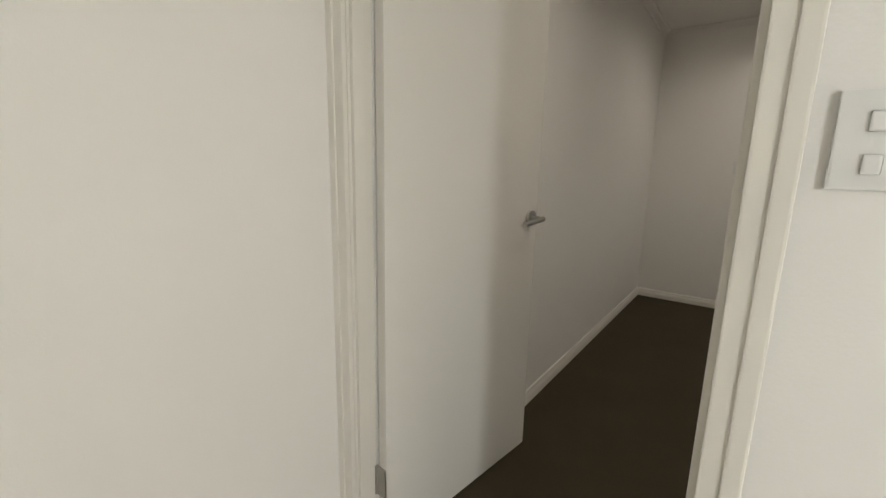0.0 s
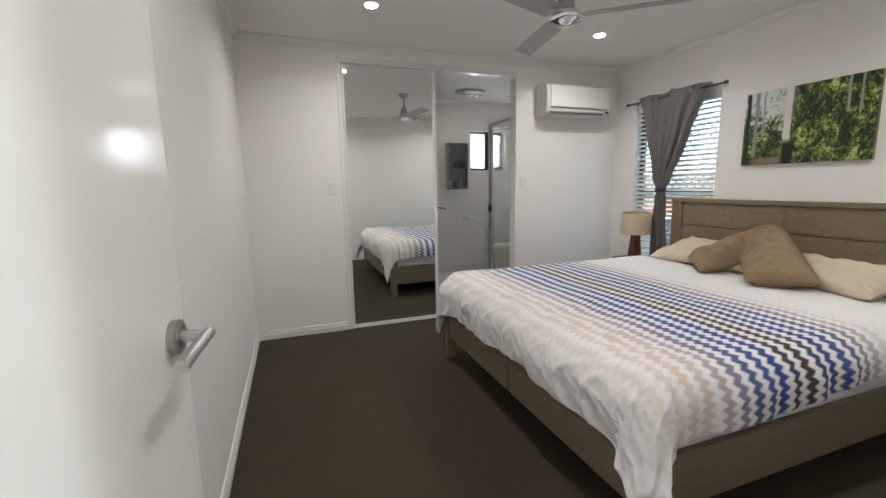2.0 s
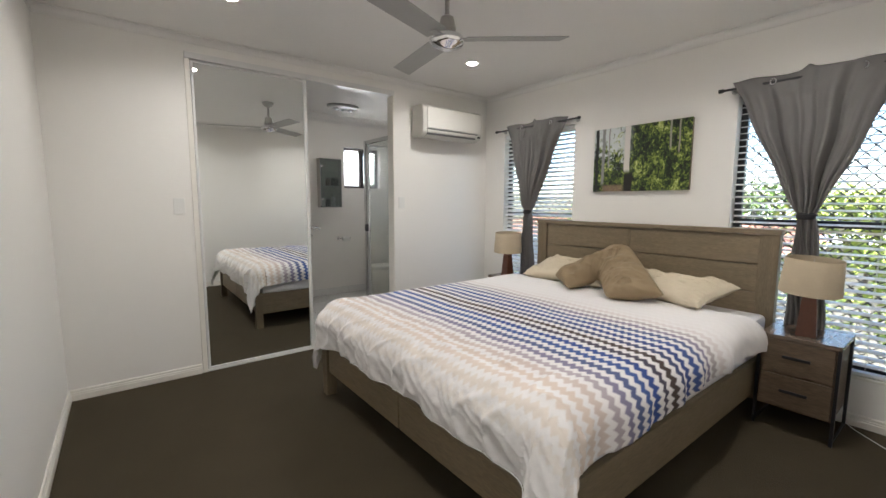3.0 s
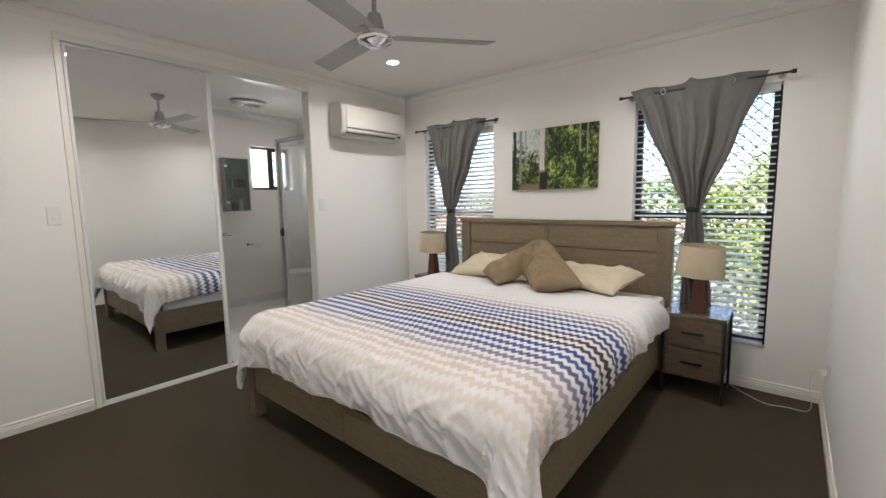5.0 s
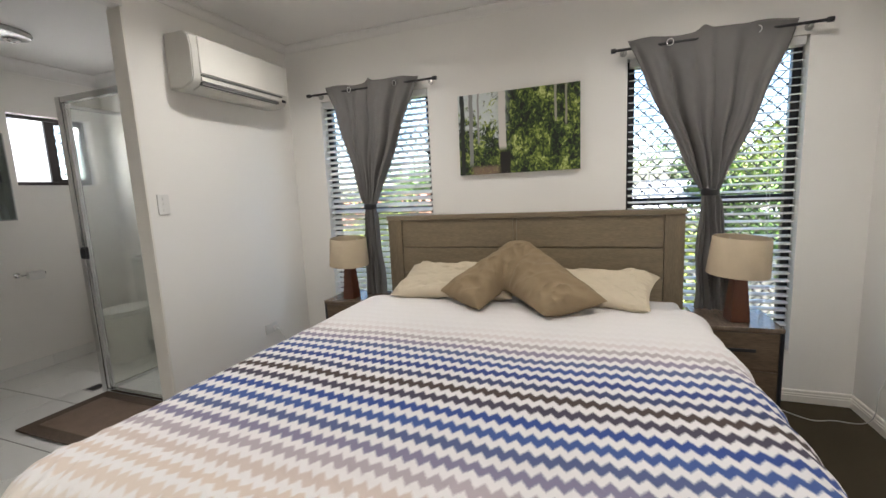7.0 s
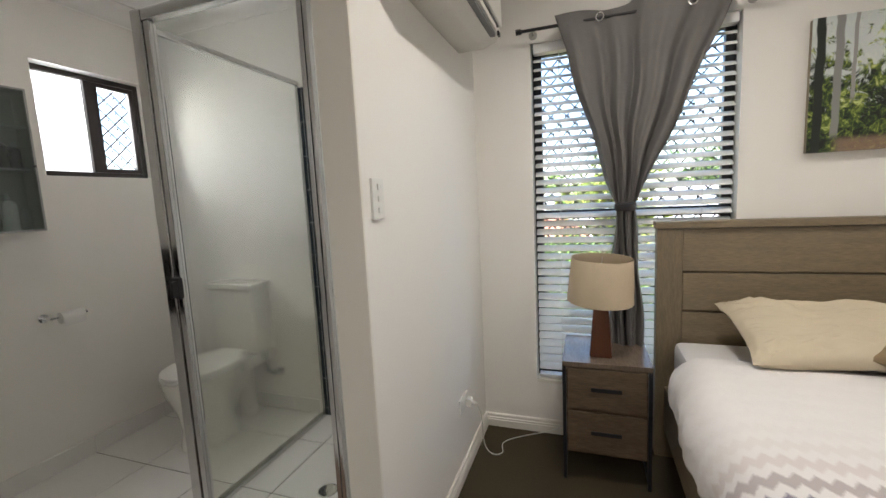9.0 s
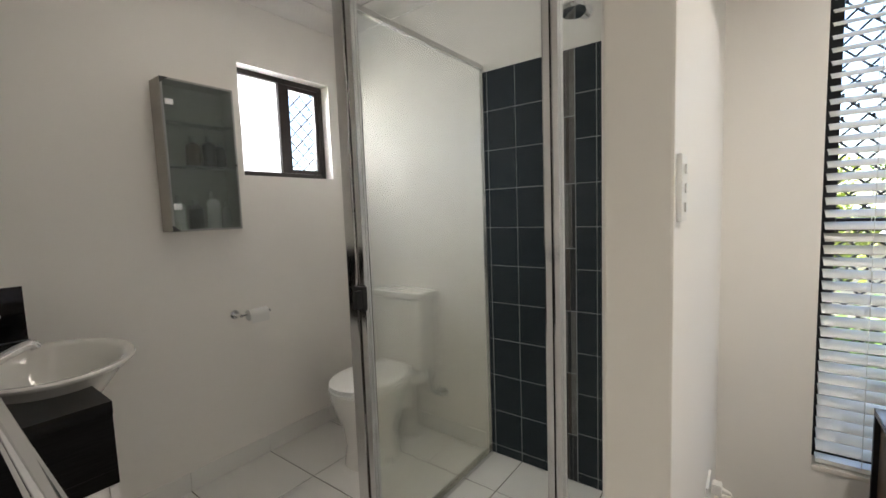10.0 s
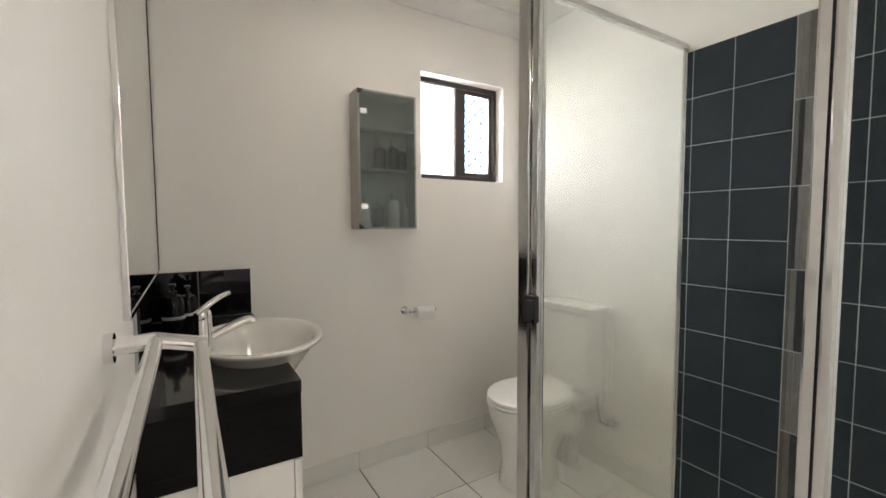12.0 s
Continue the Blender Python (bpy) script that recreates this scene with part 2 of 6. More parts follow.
# ---- more materials ----
M_MIRROR = mat("mirror_silver", (0.86, 0.88, 0.87), 0.0, metal=1.0, var=0.0)
M_GLASS = glass("window_glass", (0.97, 0.98, 0.98))
M_CURTAIN = mat("grey_curtain_cloth", (0.165, 0.157, 0.150), 0.8, var=0.07, scale=9, bump=0.25, bump_scale=600, fine=0.08, spec=0.25)
M_CREAM = mat("cream_linen", (0.60, 0.52, 0.39), 0.85, var=0.05, scale=7, bump=0.7, bump_scale=13, spec=0.2)
M_BROWNP = mat("taupe_cotton", (0.275, 0.205, 0.125), 0.85, var=0.06, scale=7, bump=1.0, bump_scale=15, spec=0.2)
M_RUSTIC = mat("rustic_brown_wood", (0.118, 0.080, 0.050), 0.5, var=0.5, scale=5, bump=0.25, bump_scale=26, stretch=(5, 1, 7), fine=0.25)
M_NSTOP = mat("nightstand_top", (0.16, 0.12, 0.09), 0.22, var=0.28, scale=5, bump=0.06, bump_scale=26, stretch=(1, 5, 1), fine=0.2)
M_SHADE = mat("lamp_shade_linen", (0.50, 0.41, 0.29), 0.85, var=0.13, scale=10, bump=0.25, bump_scale=500, fine=0.08)
M_TEAK = mat("red_brown_teak", (0.115, 0.038, 0.018), 0.35, var=0.2, scale=9, stretch=(6, 6, 1), fine=0.15, bump=0.05)
M_BLADE = mat("brushed_aluminium", (0.42, 0.41, 0.39), 0.42, metal=0.7, var=0.05, scale=4, stretch=(1, 14, 1), bump=0.03, bump_scale=80)
M_DARK = mat("dark_plastic", (0.02, 0.02, 0.022), 0.45, var=0.1)
M_GREYPL = mat("grey_plastic", (0.33, 0.33, 0.32), 0.4, var=0.03)
M_CORD = mat("white_cord", (0.7, 0.69, 0.66), 0.5, var=0.02)
M_LENS = glow("downlight_lens", (1.0, 0.93, 0.82), 14.0)
# Grey that stands for the shade inside the air slots.
M_SLOT_SHADE = mat("grey_slot_shade", (0.14, 0.14, 0.135), 0.5, var=0.05)
M_ACBODY = mat("ac_plastic", (0.66, 0.64, 0.59), 0.4, var=0.015)
M_ACFRONT = mat("ac_front_panel", (0.74, 0.72, 0.67), 0.28, var=0.015)


def extrude_profile(bm, prof, a, b, along, side=1):
    """A moulding: profile rows of (out, up) swept from a to b; along is x or y, out points to side across it."""
    rows = []
    for end in (a, b):
        ring = []
        for o, z in prof:
            p = (end[0], end[1] + side * o, z) if along == "x" else (end[0] + side * o, end[1], z)
            ring.append(bm.verts.new(p))
        rows.append(ring)
    n = len(prof)
    for k in range(n):
        bm.faces.new((rows[0][k], rows[0][(k + 1) % n], rows[1][(k + 1) % n], rows[1][k]))
    bm.faces.new(rows[0])
    bm.faces.new(list(reversed(rows[1])))


SKIRT = [(0, 0), (0.016, 0), (0.016, 0.038), (0.0135, 0.041), (0.0135, 0.050), (0.010, 0.054), (0.010, 0.066), (0.006, 0.072), (0, 0.072)]
for nm, a, b, along, side in (("baseboard_west", (XW, YS), (XW, YN), "y", 1), ("baseboard_north", (XW, YN), (FR_X0 - 0.03, YN), "x", -1),
                              ("baseboard_north_east", (FR_X1 + 0.022, YN), (XE, YN), "x", -1), ("baseboard_east", (XE, YS), (XE, YN), "y", -1),
                              ("baseboard_south", (DOOR_X1 + 0.06, YS), (XE, YS), "x", 1)):
    bm = bmesh.new()
    extrude_profile(bm, SKIRT, a, b, along, side)
    structure(nm, bm, M_TRIM, "cream painted stepped skirting board", "baseboard")


def cove(CV):
    return [(0, CEIL), (0, CEIL - CV), (0.007, CEIL - CV)] + [(0.007 + (CV - 0.014) * (1 - math.cos(q)), CEIL - CV + 0.004 + (CV - 0.011) * math.sin(q)) for q in np.linspace(0.15, 1.42, 8)] + [(CV, CEIL - 0.007), (CV, CEIL)]


for nm, a, b, along, side in (("cornice_west", (XW, YS), (XW, YN), "y", 1), ("cornice_north", (XW, YN), (XE, YN), "x", -1), ("cornice_east", (XE, YS), (XE, YN), "y", -1),
                              ("cornice_south", (XW, YS), (XE, YS), "x", 1), ("cornice_ensuite_north", (XI, YB), (XT, YB), "x", -1),
                              ("cornice_ensuite_east", (XT, YI), (XT, YB), "y", -1), ("cornice_ensuite_west", (XI, YI), (XI, YB), "y", 1)):
    bm = bmesh.new()
    extrude_profile(bm, cove(0.092 if "ensuite" in nm else 0.050), a, b, along, side)
    structure(nm, bm, M_CEIL, "white coved plaster cornice", "cornice", smooth=True)


# ---- bedroom door ----
def architrave(bm, y, out):
    """Moulded casing round the doorway on one face of the wall."""
    for x, s in ((DOOR_X0, -1), (DOOR_X1, 1)):
        if out > 0 and s < 0:
            continue
        e = sorted((x, x + s * 0.056))
        box(bm, e[0], min(y, y + out * 0.014), 0, e[1], max(y, y + out * 0.014), DOOR_H + 0.042, 0.004)
        e = sorted((x + s * 0.030, x + s * 0.056))
        box(bm, e[0], min(y, y + out * 0.019), 0, e[1], max(y, y + out * 0.019), DOOR_H + 0.042, 0.004)
    box(bm, DOOR_X0, min(y, y + out * 0.014), DOOR_H, DOOR_X1, max(y, y + out * 0.014), DOOR_H + 0.042, 0.004)


frame_1 = thing("door_frame", pose(0, 0, 0), "cream painted timber door frame with moulded casing", "door frame")
frame_1["kind"] = "structure"
bm = bmesh.new()
box(bm, DOOR_X0 - 0.02, YH + 0.001, 0, DOOR_X0, YS - 0.001, DOOR_H, 0.002)
box(bm, DOOR_X1, YH + 0.001, 0, DOOR_X1 + 0.02, YS - 0.001, DOOR_H, 0.002)
box(bm, DOOR_X0 - 0.02, YH + 0.001, DOOR_H, DOOR_X1 + 0.02, YS - 0.001, DOOR_H + 0.02, 0.002)
part("jamb", bm, M_TRIM, frame_1)
bm = bmesh.new()
box(bm, DOOR_X0, YS - 0.075, 0, DOOR_X0 + 0.012, YS - 0.04, DOOR_H, 0.002)
box(bm, DOOR_X1 - 0.012, YS - 0.075, 0, DOOR_X1, YS - 0.04, DOOR_H, 0.002)
box(bm, DOOR_X0, YS - 0.075, DOOR_H - 0.012, DOOR_X1, YS - 0.04, DOOR_H, 0.002)
part("door_stop", bm, M_TRIM, frame_1)
for nm, y, out in (("casing_hall", YH, -1), ("casing_bedroom", YS, 1)):
    bm = bmesh.new()
    architrave(bm, y, out)
    part(nm, bm, M_TRIM, frame_1)

LEAF = 0.775
door = thing("door_1", pose(DOOR_X0 + 0.002, YS - 0.002, 0, 0, 0, -7.4), "glossy cream flush door standing wide open", "door")
door["kind"] = "structure"
part("leaf", bx(0.004, 0.006, 0.012, 0.040, LEAF, 2.045, 0.0025), M_DOOR, door)
for z in (0.25, 1.80):
    bm = bmesh.new()
    tube(bm, (-0.002, 0.0, z - 0.05), (-0.002, 0.0, z + 0.05), 0.006, n=12)
    box(bm, 0.0035, 0.001, z - 0.05, 0.040, 0.0055, z + 0.05)
    part("hinge", bm, M_SATIN, door, "satin steel butt hinge", True)
hx, hy, hz = 0.040, LEAF - 0.052, 1.026
handle = part("handle", tube(bmesh.new(), (hx, hy, hz), (hx + 0.011, hy, hz), 0.030, n=32), M_SATIN, door, "satin nickel lever handle on a round rose", True)
bm = bmesh.new()
tube(bm, (hx + 0.006, hy, hz), (hx + 0.052, hy, hz), 0.0100, n=20)
tube(bm, (hx + 0.052, hy + 0.013, hz), (hx + 0.049, hy - 0.108, hz - 0.012), 0.0105, n=20)
tube(bm, (hx + 0.010, hy, hz), (hx + 0.0135, hy, hz), 0.0150, n=24)
part("lever", bm, M_SATIN, handle, "", True)
part("latch_plate", bx(0.012, LEAF - 0.001, hz - 0.03, 0.032, LEAF + 0.0015, hz + 0.03), M_SATIN, door)

# ---- mirrored sliding door and ensuite opening ----
slide = thing("sliding_door_frame", pose(0, 0, 0), "white aluminium sliding door frame round ensuite opening", "door frame")
slide["kind"] = "structure"
part("top_track", bx(FR_X0 - 0.02, YN - 0.012, FR_H - 0.032, FR_X1 + 0.018, YN + 0.06, FR_H + 0.012, 0.004), M_ALU, slide)
part("jamb", bx(FR_X0 - 0.022, YN - 0.010, 0, FR_X0 + 0.012, YN + 0.054, FR_H - 0.033, 0.003), M_TRIM, slide)
part("jamb", bx(FR_X1 + 0.004, YN - 0.006, 0, FR_X1 + 0.016, YN + 0.098, FR_H - 0.033, 0.005), M_TRIM, slide)
part("floor_track", bx(FR_X0 + 0.013, YN - 0.004, 0, FR_X1 + 0.003, YN + 0.054, 0.012, 0.003), M_ALU, slide)
panel = thing("door_2", pose(0, 0, 0), "mirrored sliding door panel in white aluminium stiles", "door")
panel["kind"] = "structure"
mx0, mx1, mz0, mz1 = FR_X0 + 0.016, MULL + 0.012, 0.014, FR_H - 0.036
part("mirror_pane", bx(mx0 + 0.012, YN + 0.014, mz0 + 0.01, mx1 - 0.02, YN + 0.019, mz1 - 0.01), M_MIRROR, panel, "clear silvered mirror pane")
part("stile", bx(mx0, YN + 0.004, mz0, mx0 + 0.018, YN + 0.036, mz1, 0.004), M_ALU, panel)
part("stile", bx(mx1 - 0.026, YN + 0.0, mz0, mx1, YN + 0.040, mz1, 0.006), M_ALU, panel)
part("rail", bx(mx0 + 0.018, YN + 0.006, mz0, mx1 - 0.026, YN + 0.034, mz0 + 0.016, 0.002), M_ALU, panel)
part("rail", bx(mx0 + 0.018, YN + 0.006, mz1 - 0.016, mx1 - 0.026, YN + 0.034, mz1, 0.002), M_ALU, panel)
part("backing", bx(mx0 + 0.012, YN + 0.021, mz0 + 0.012, mx1 - 0.02, YN + 0.033, mz1 - 0.012), M_WHITEPL, panel)


# ---- windows ----
def diamond_grille(bm, y0, y1, z0, z1, x, pitch, r, axis="y"):
    """Diagonal bars both ways, clipped to the opening."""
    w, h = y1 - y0, z1 - z0
    span = w + h
    for sgn in (1, -1):
        k = pitch / 2
        while k < span:
            pts = []
            if sgn > 0:
                a = (max(0, k - h), min(k, h))
                b = (min(k, w), max(0, k - w))
            else:
                a = (max(0, k - h), h - min(k, h))
                b = (min(k, w), h - max(0, k - w))
            if abs(a[0] - b[0]) > 0.02:
                pa, pb = [((x, y0 + q[0], z0 + q[1]) if axis == "y" else (y0 + q[0], x, z0 + q[1])) for q in (a, b)]
                tube(bm, pa, pb, r, n=4, caps=False)
            k += pitch
    n, m = int(w / pitch) + 1, int(h / pitch) + 1
    for i in range(n):
        for j in range(m):
            for oy, oz in ((0, 0), (0.5, 0.5)):
                u, v = (i + oy) * pitch, (j + oz + 0.25) * pitch
                if 0.01 < u < w - 0.01 and 0.01 < v < h - 0.01:
                    c = (x, y0 + u, z0 + v) if axis == "y" else (y0 + u, x, z0 + v)
                    box(bm, c[0] - 0.004, c[1] - 0.004, c[2] - 0.007, c[0] + 0.004, c[1] + 0.004, c[2] + 0.007)


def ring_frame(bm, y0, y1, z0, z1, xa, xb, w, axis="y", bev=0.003):
    for ya, yb, za, zb in ((y0, y0 + w, z0, z1), (y1 - w, y1, z0, z1), (y0 + w, y1 - w, z0, z0 + w), (y0 + w, y1 - w, z1 - w, z1)):
        if axis == "y":
            box(bm, xa, ya, za, xb, yb, zb, bev)
        else:
            box(bm, ya, xa, za, yb, xb, zb, bev)


MID_Z = 1.17


def bedroom_window(name, y0, y1):
    z0, z1 = WIN_Z
    win = thing(name, pose(0, 0, 0), "tall black aluminium window with a diamond security grille", "window")
    win["kind"] = "structure"
    bm = bmesh.new()
    ring_frame(bm, y0 + 0.002, y1 - 0.002, z0 + 0.002, z1 - 0.002, XE + 0.070, XE + 0.110, 0.042)
    part("window_frame", bm, M_BLACK, win)
    part("transom", bx(XE + 0.068, y0 + 0.045, MID_Z - 0.022, XE + 0.108, y1 - 0.045, MID_Z + 0.022, 0.003), M_BLACK, win)
    for za, zb in ((z0 + 0.045, MID_Z - 0.023), (MID_Z + 0.023, z1 - 0.045)):
        p = part("pane", bx(XE + 0.086, y0 + 0.045, za, XE + 0.090, y1 - 0.045, zb), M_GLASS, win)
        p.visible_shadow = False
    bm = bmesh.new()
    diamond_grille(bm, y0 + 0.03, y1 - 0.03, z0 + 0.03, z1 - 0.03, XE + 0.125, 0.080, 0.0037)
    part("grille", bm, M_BLACK, win, "black diamond mesh security grille")
    part("window_sill", bx(XE - 0.006, y0 + 0.001, z0 - 0.016, XE + 0.069, y1 - 0.001, z0 + 0.002, 0.004), M_TRIM, win)
    return win


bedroom_window("window_1", *WIN_R)
bedroom_window("window_2", *WIN_L)


def venetian_blind(y0, y1, tilt):
    z0, z1 = WIN_Z
    b = thing("venetian_blind", pose(XE + 0.034, (y0 + y1) / 2, 0), "white slatted blind lowered with open slats in window", "blind", "window blinds")
    hw = (y1 - y0) / 2 - 0.012
    part("head_rail", bx(-0.026, -hw, z1 - 0.045, 0.026, hw, z1 - 0.002, 0.003), M_SLAT, b)
    sm = bmesh.new()
    n = 6
    top, bot = [], []
    for k in range(n + 1):
        u = k / n * 2 - 1
        zz = 0.0035 * (1 - u * u)
        top.append([sm.verts.new((0.025 * u, s * hw, zz)) for s in (-1, 1)])
        bot.append([sm.verts.new((0.025 * u, s * hw, zz - 0.0028)) for s in (-1, 1)])
    for k in range(n):
        sm.faces.new((top[k][0], top[k + 1][0], top[k + 1][1], top[k][1]))
        sm.faces.new((bot[k][0], bot[k][1], bot[k + 1][1], bot[k + 1][0]))
        for s in (0, 1):
            sm.faces.new((top[k][s], bot[k][s], bot[k + 1][s], top[k + 1][s]))
    for k in (0, n):
        sm.faces.new((top[k][0], top[k][1], bot[k][1], bot[k][0]))
    first = None
    z = z1 - 0.075
    while z > z0 + 0.05:
        if first is None:
            target = first = part("slat", sm, M_SLAT, b)
        else:
            target = new("slat", first.data)
            target.parent = b
        target.location = (0, 0, z)
        target.rotation_euler = (radians(random.uniform(-0.15, 0.15)), radians(-tilt + random.uniform(-1.5, 1.5)), 0)
        z -= 0.0425
    part("bottom_rail", bx(-0.025, -hw, z0 + 0.008, 0.025, hw, z0 + 0.026, 0.004), M_SLAT, b)
    for y in (-hw * 0.72, hw * 0.72):
        for dx in (-0.024, 0.024):
            part("cord", tube(bmesh.new(), (dx, y, z0 + 0.02), (dx, y, z1 - 0.03), 0.0011, n=6), M_CORD, b)
    return b


venetian_blind(*WIN_R, 10)
venetian_blind(*WIN_L, 29)


# ---- curtains ----
def curtain(rod_y0, rod_y1, top, tie, low, seed):
    """One gathered curtain on a rod: top, tie and low are (centre y, half width, z)."""
    rng = random.Random(seed)
    x0 = 3.272
    rz = 2.045
    rod = thing("curtain_rod", pose(x0, (rod_y0 + rod_y1) / 2, rz), "slim black metal curtain rod over window", "curtain rod", "curtain rods")
    half = (rod_y1 - rod_y0) / 2
    part("rod", tube(bmesh.new(), (0, -half + 0.02, 0), (0, half - 0.02, 0), 0.0075, n=16), M_DARK, rod, "", True)
    for s in (-1, 1):
        bm = bmesh.new()
        tube(bm, (0, s * (half - 0.025), 0), (0, s * half, 0), 0.013, n=16)
        part("finial", bm, M_DARK, rod, "", True)
        bm = bmesh.new()
        tube(bm, (0.078, s * (half - 0.07), 0), (0, s * (half - 0.07), 0), 0.005, n=10)
        tube(bm, (0.072, s * (half - 0.07), 0), (0.078, s * (half - 0.07), 0), 0.02, n=16)
        part("bracket", bm, M_SATIN, rod)
    th = thing("curtain", pose(x0, tie[0], 0), "grey cloth eyelet curtain tied at mid-height", "curtain", "curtains")
    nu, nv = 90, 110
    bm = bmesh.new()
    grid = []
    ph = [rng.uniform(0, 6.28) for _ in range(4)]
    for j in range(nv + 1):
        t = j / nv
        split = 0.56
        if t < split:
            s = t / split
            hw = tie[1] + (top[1] - tie[1]) * (1 - s) ** 0.93
            cy = top[0] + (tie[0] - top[0]) * s
            z = top[2] + (tie[2] - top[2]) * s
        else:
            s = (t - split) / (1 - split)
            hw = tie[1] + (low[1] - tie[1]) * (s ** 0.7)
            cy = tie[0] + (low[0] - tie[0]) * s
            z = tie[2] + (low[2] - tie[2]) * s
            s = 1.0
        near_top = max(0.0, 1 - t / 0.10)
        row = []
        for i in range(nu + 1):
            u = i / nu * 2 - 1
            amp = (0.020 + 0.016 * min(1, t / 0.25)) if t < split else 0.024
            fold = amp * (0.55 * math.sin(11.0 * u + ph[0]) + 0.40 * math.sin(19.0 * u + ph[1] + 1.5 * t) + 0.22 * math.sin(31 * u + ph[2]))
            fold += 0.012 * min(1, 2.2 * t) * (1 - abs(math.sin(8.5 * u + ph[3]))) ** 2 * (1 if t < split else 0.5)
            if t < split:
                roll = math.exp(-((u + 0.02) / 0.055) ** 2)
                fold -= 0.034 * roll * (1 - 0.5 * t / split)
                fold += 0.018 * math.exp(-((abs(u) - 0.93) / 0.05) ** 2)
            eye = near_top * 0.022 * math.cos(3 * math.pi * (u + 1) / 2 * 1.0)
            round_off = 0.028 * math.sqrt(max(0.0, 1 - u * u)) * (1 - near_top)
            if abs(t - split) < 0.03:
                fold *= 0.5
            sag = (0.005 * math.cos(2 * math.pi * u * 1.5) + 0.022 * math.exp(-((u - 0.05) / 0.06) ** 2)) * near_top
            row.append(bm.verts.new((-round_off + fold * (1 - 0.75 * near_top) + eye - 0.004, cy - tie[0] + u * hw + 0.006 * math.sin(23 * t + 3 * u) * (1 - near_top), z + sag)))
        grid.append(row)
    for j in range(nv):
        for i in range(nu):
            bm.faces.new((grid[j][i], grid[j][i + 1], grid[j + 1][i + 1], grid[j + 1][i]))
    cl = part("cloth", bm, M_CURTAIN, th, "", True)
    so = cl.modifiers.new("thick", "SOLIDIFY")
    so.thickness = 0.003
    bm = bmesh.new()
    lathe(bm, [(tie[1] + 0.003, tie[2] - 0.020), (tie[1] + 0.010, tie[2] - 0.012), (tie[1] + 0.011, tie[2] + 0.012), (tie[1] + 0.004, tie[2] + 0.020)], 24, (-0.012, 0), 0.95, 1.0)
    part("tie_band", bm, M_DARK, th, "black elastic tie band", True)
    for u in (-0.58, 0.50):
        pts = [(-0.016 + 0.004 * math.cos(q), top[0] - tie[0] + u * top[1] * 0.93 + 0.016 * math.cos(q), rz + 0.018 * math.sin(q)) for q in np.linspace(0, 2 * math.pi, 16)]
        pipe("eyelet", pts, 0.0035, M_CHROME, th)


curtain(1.245, 2.265, (1.778, 0.40, 2.085), (1.745, 0.036, 1.222), (1.70, 0.10, 0.50), 3)
curtain(3.345, 4.385, (3.845, 0.36, 2.085), (3.905, 0.036, 1.205), (3.90, 0.085, 0.50), 8)


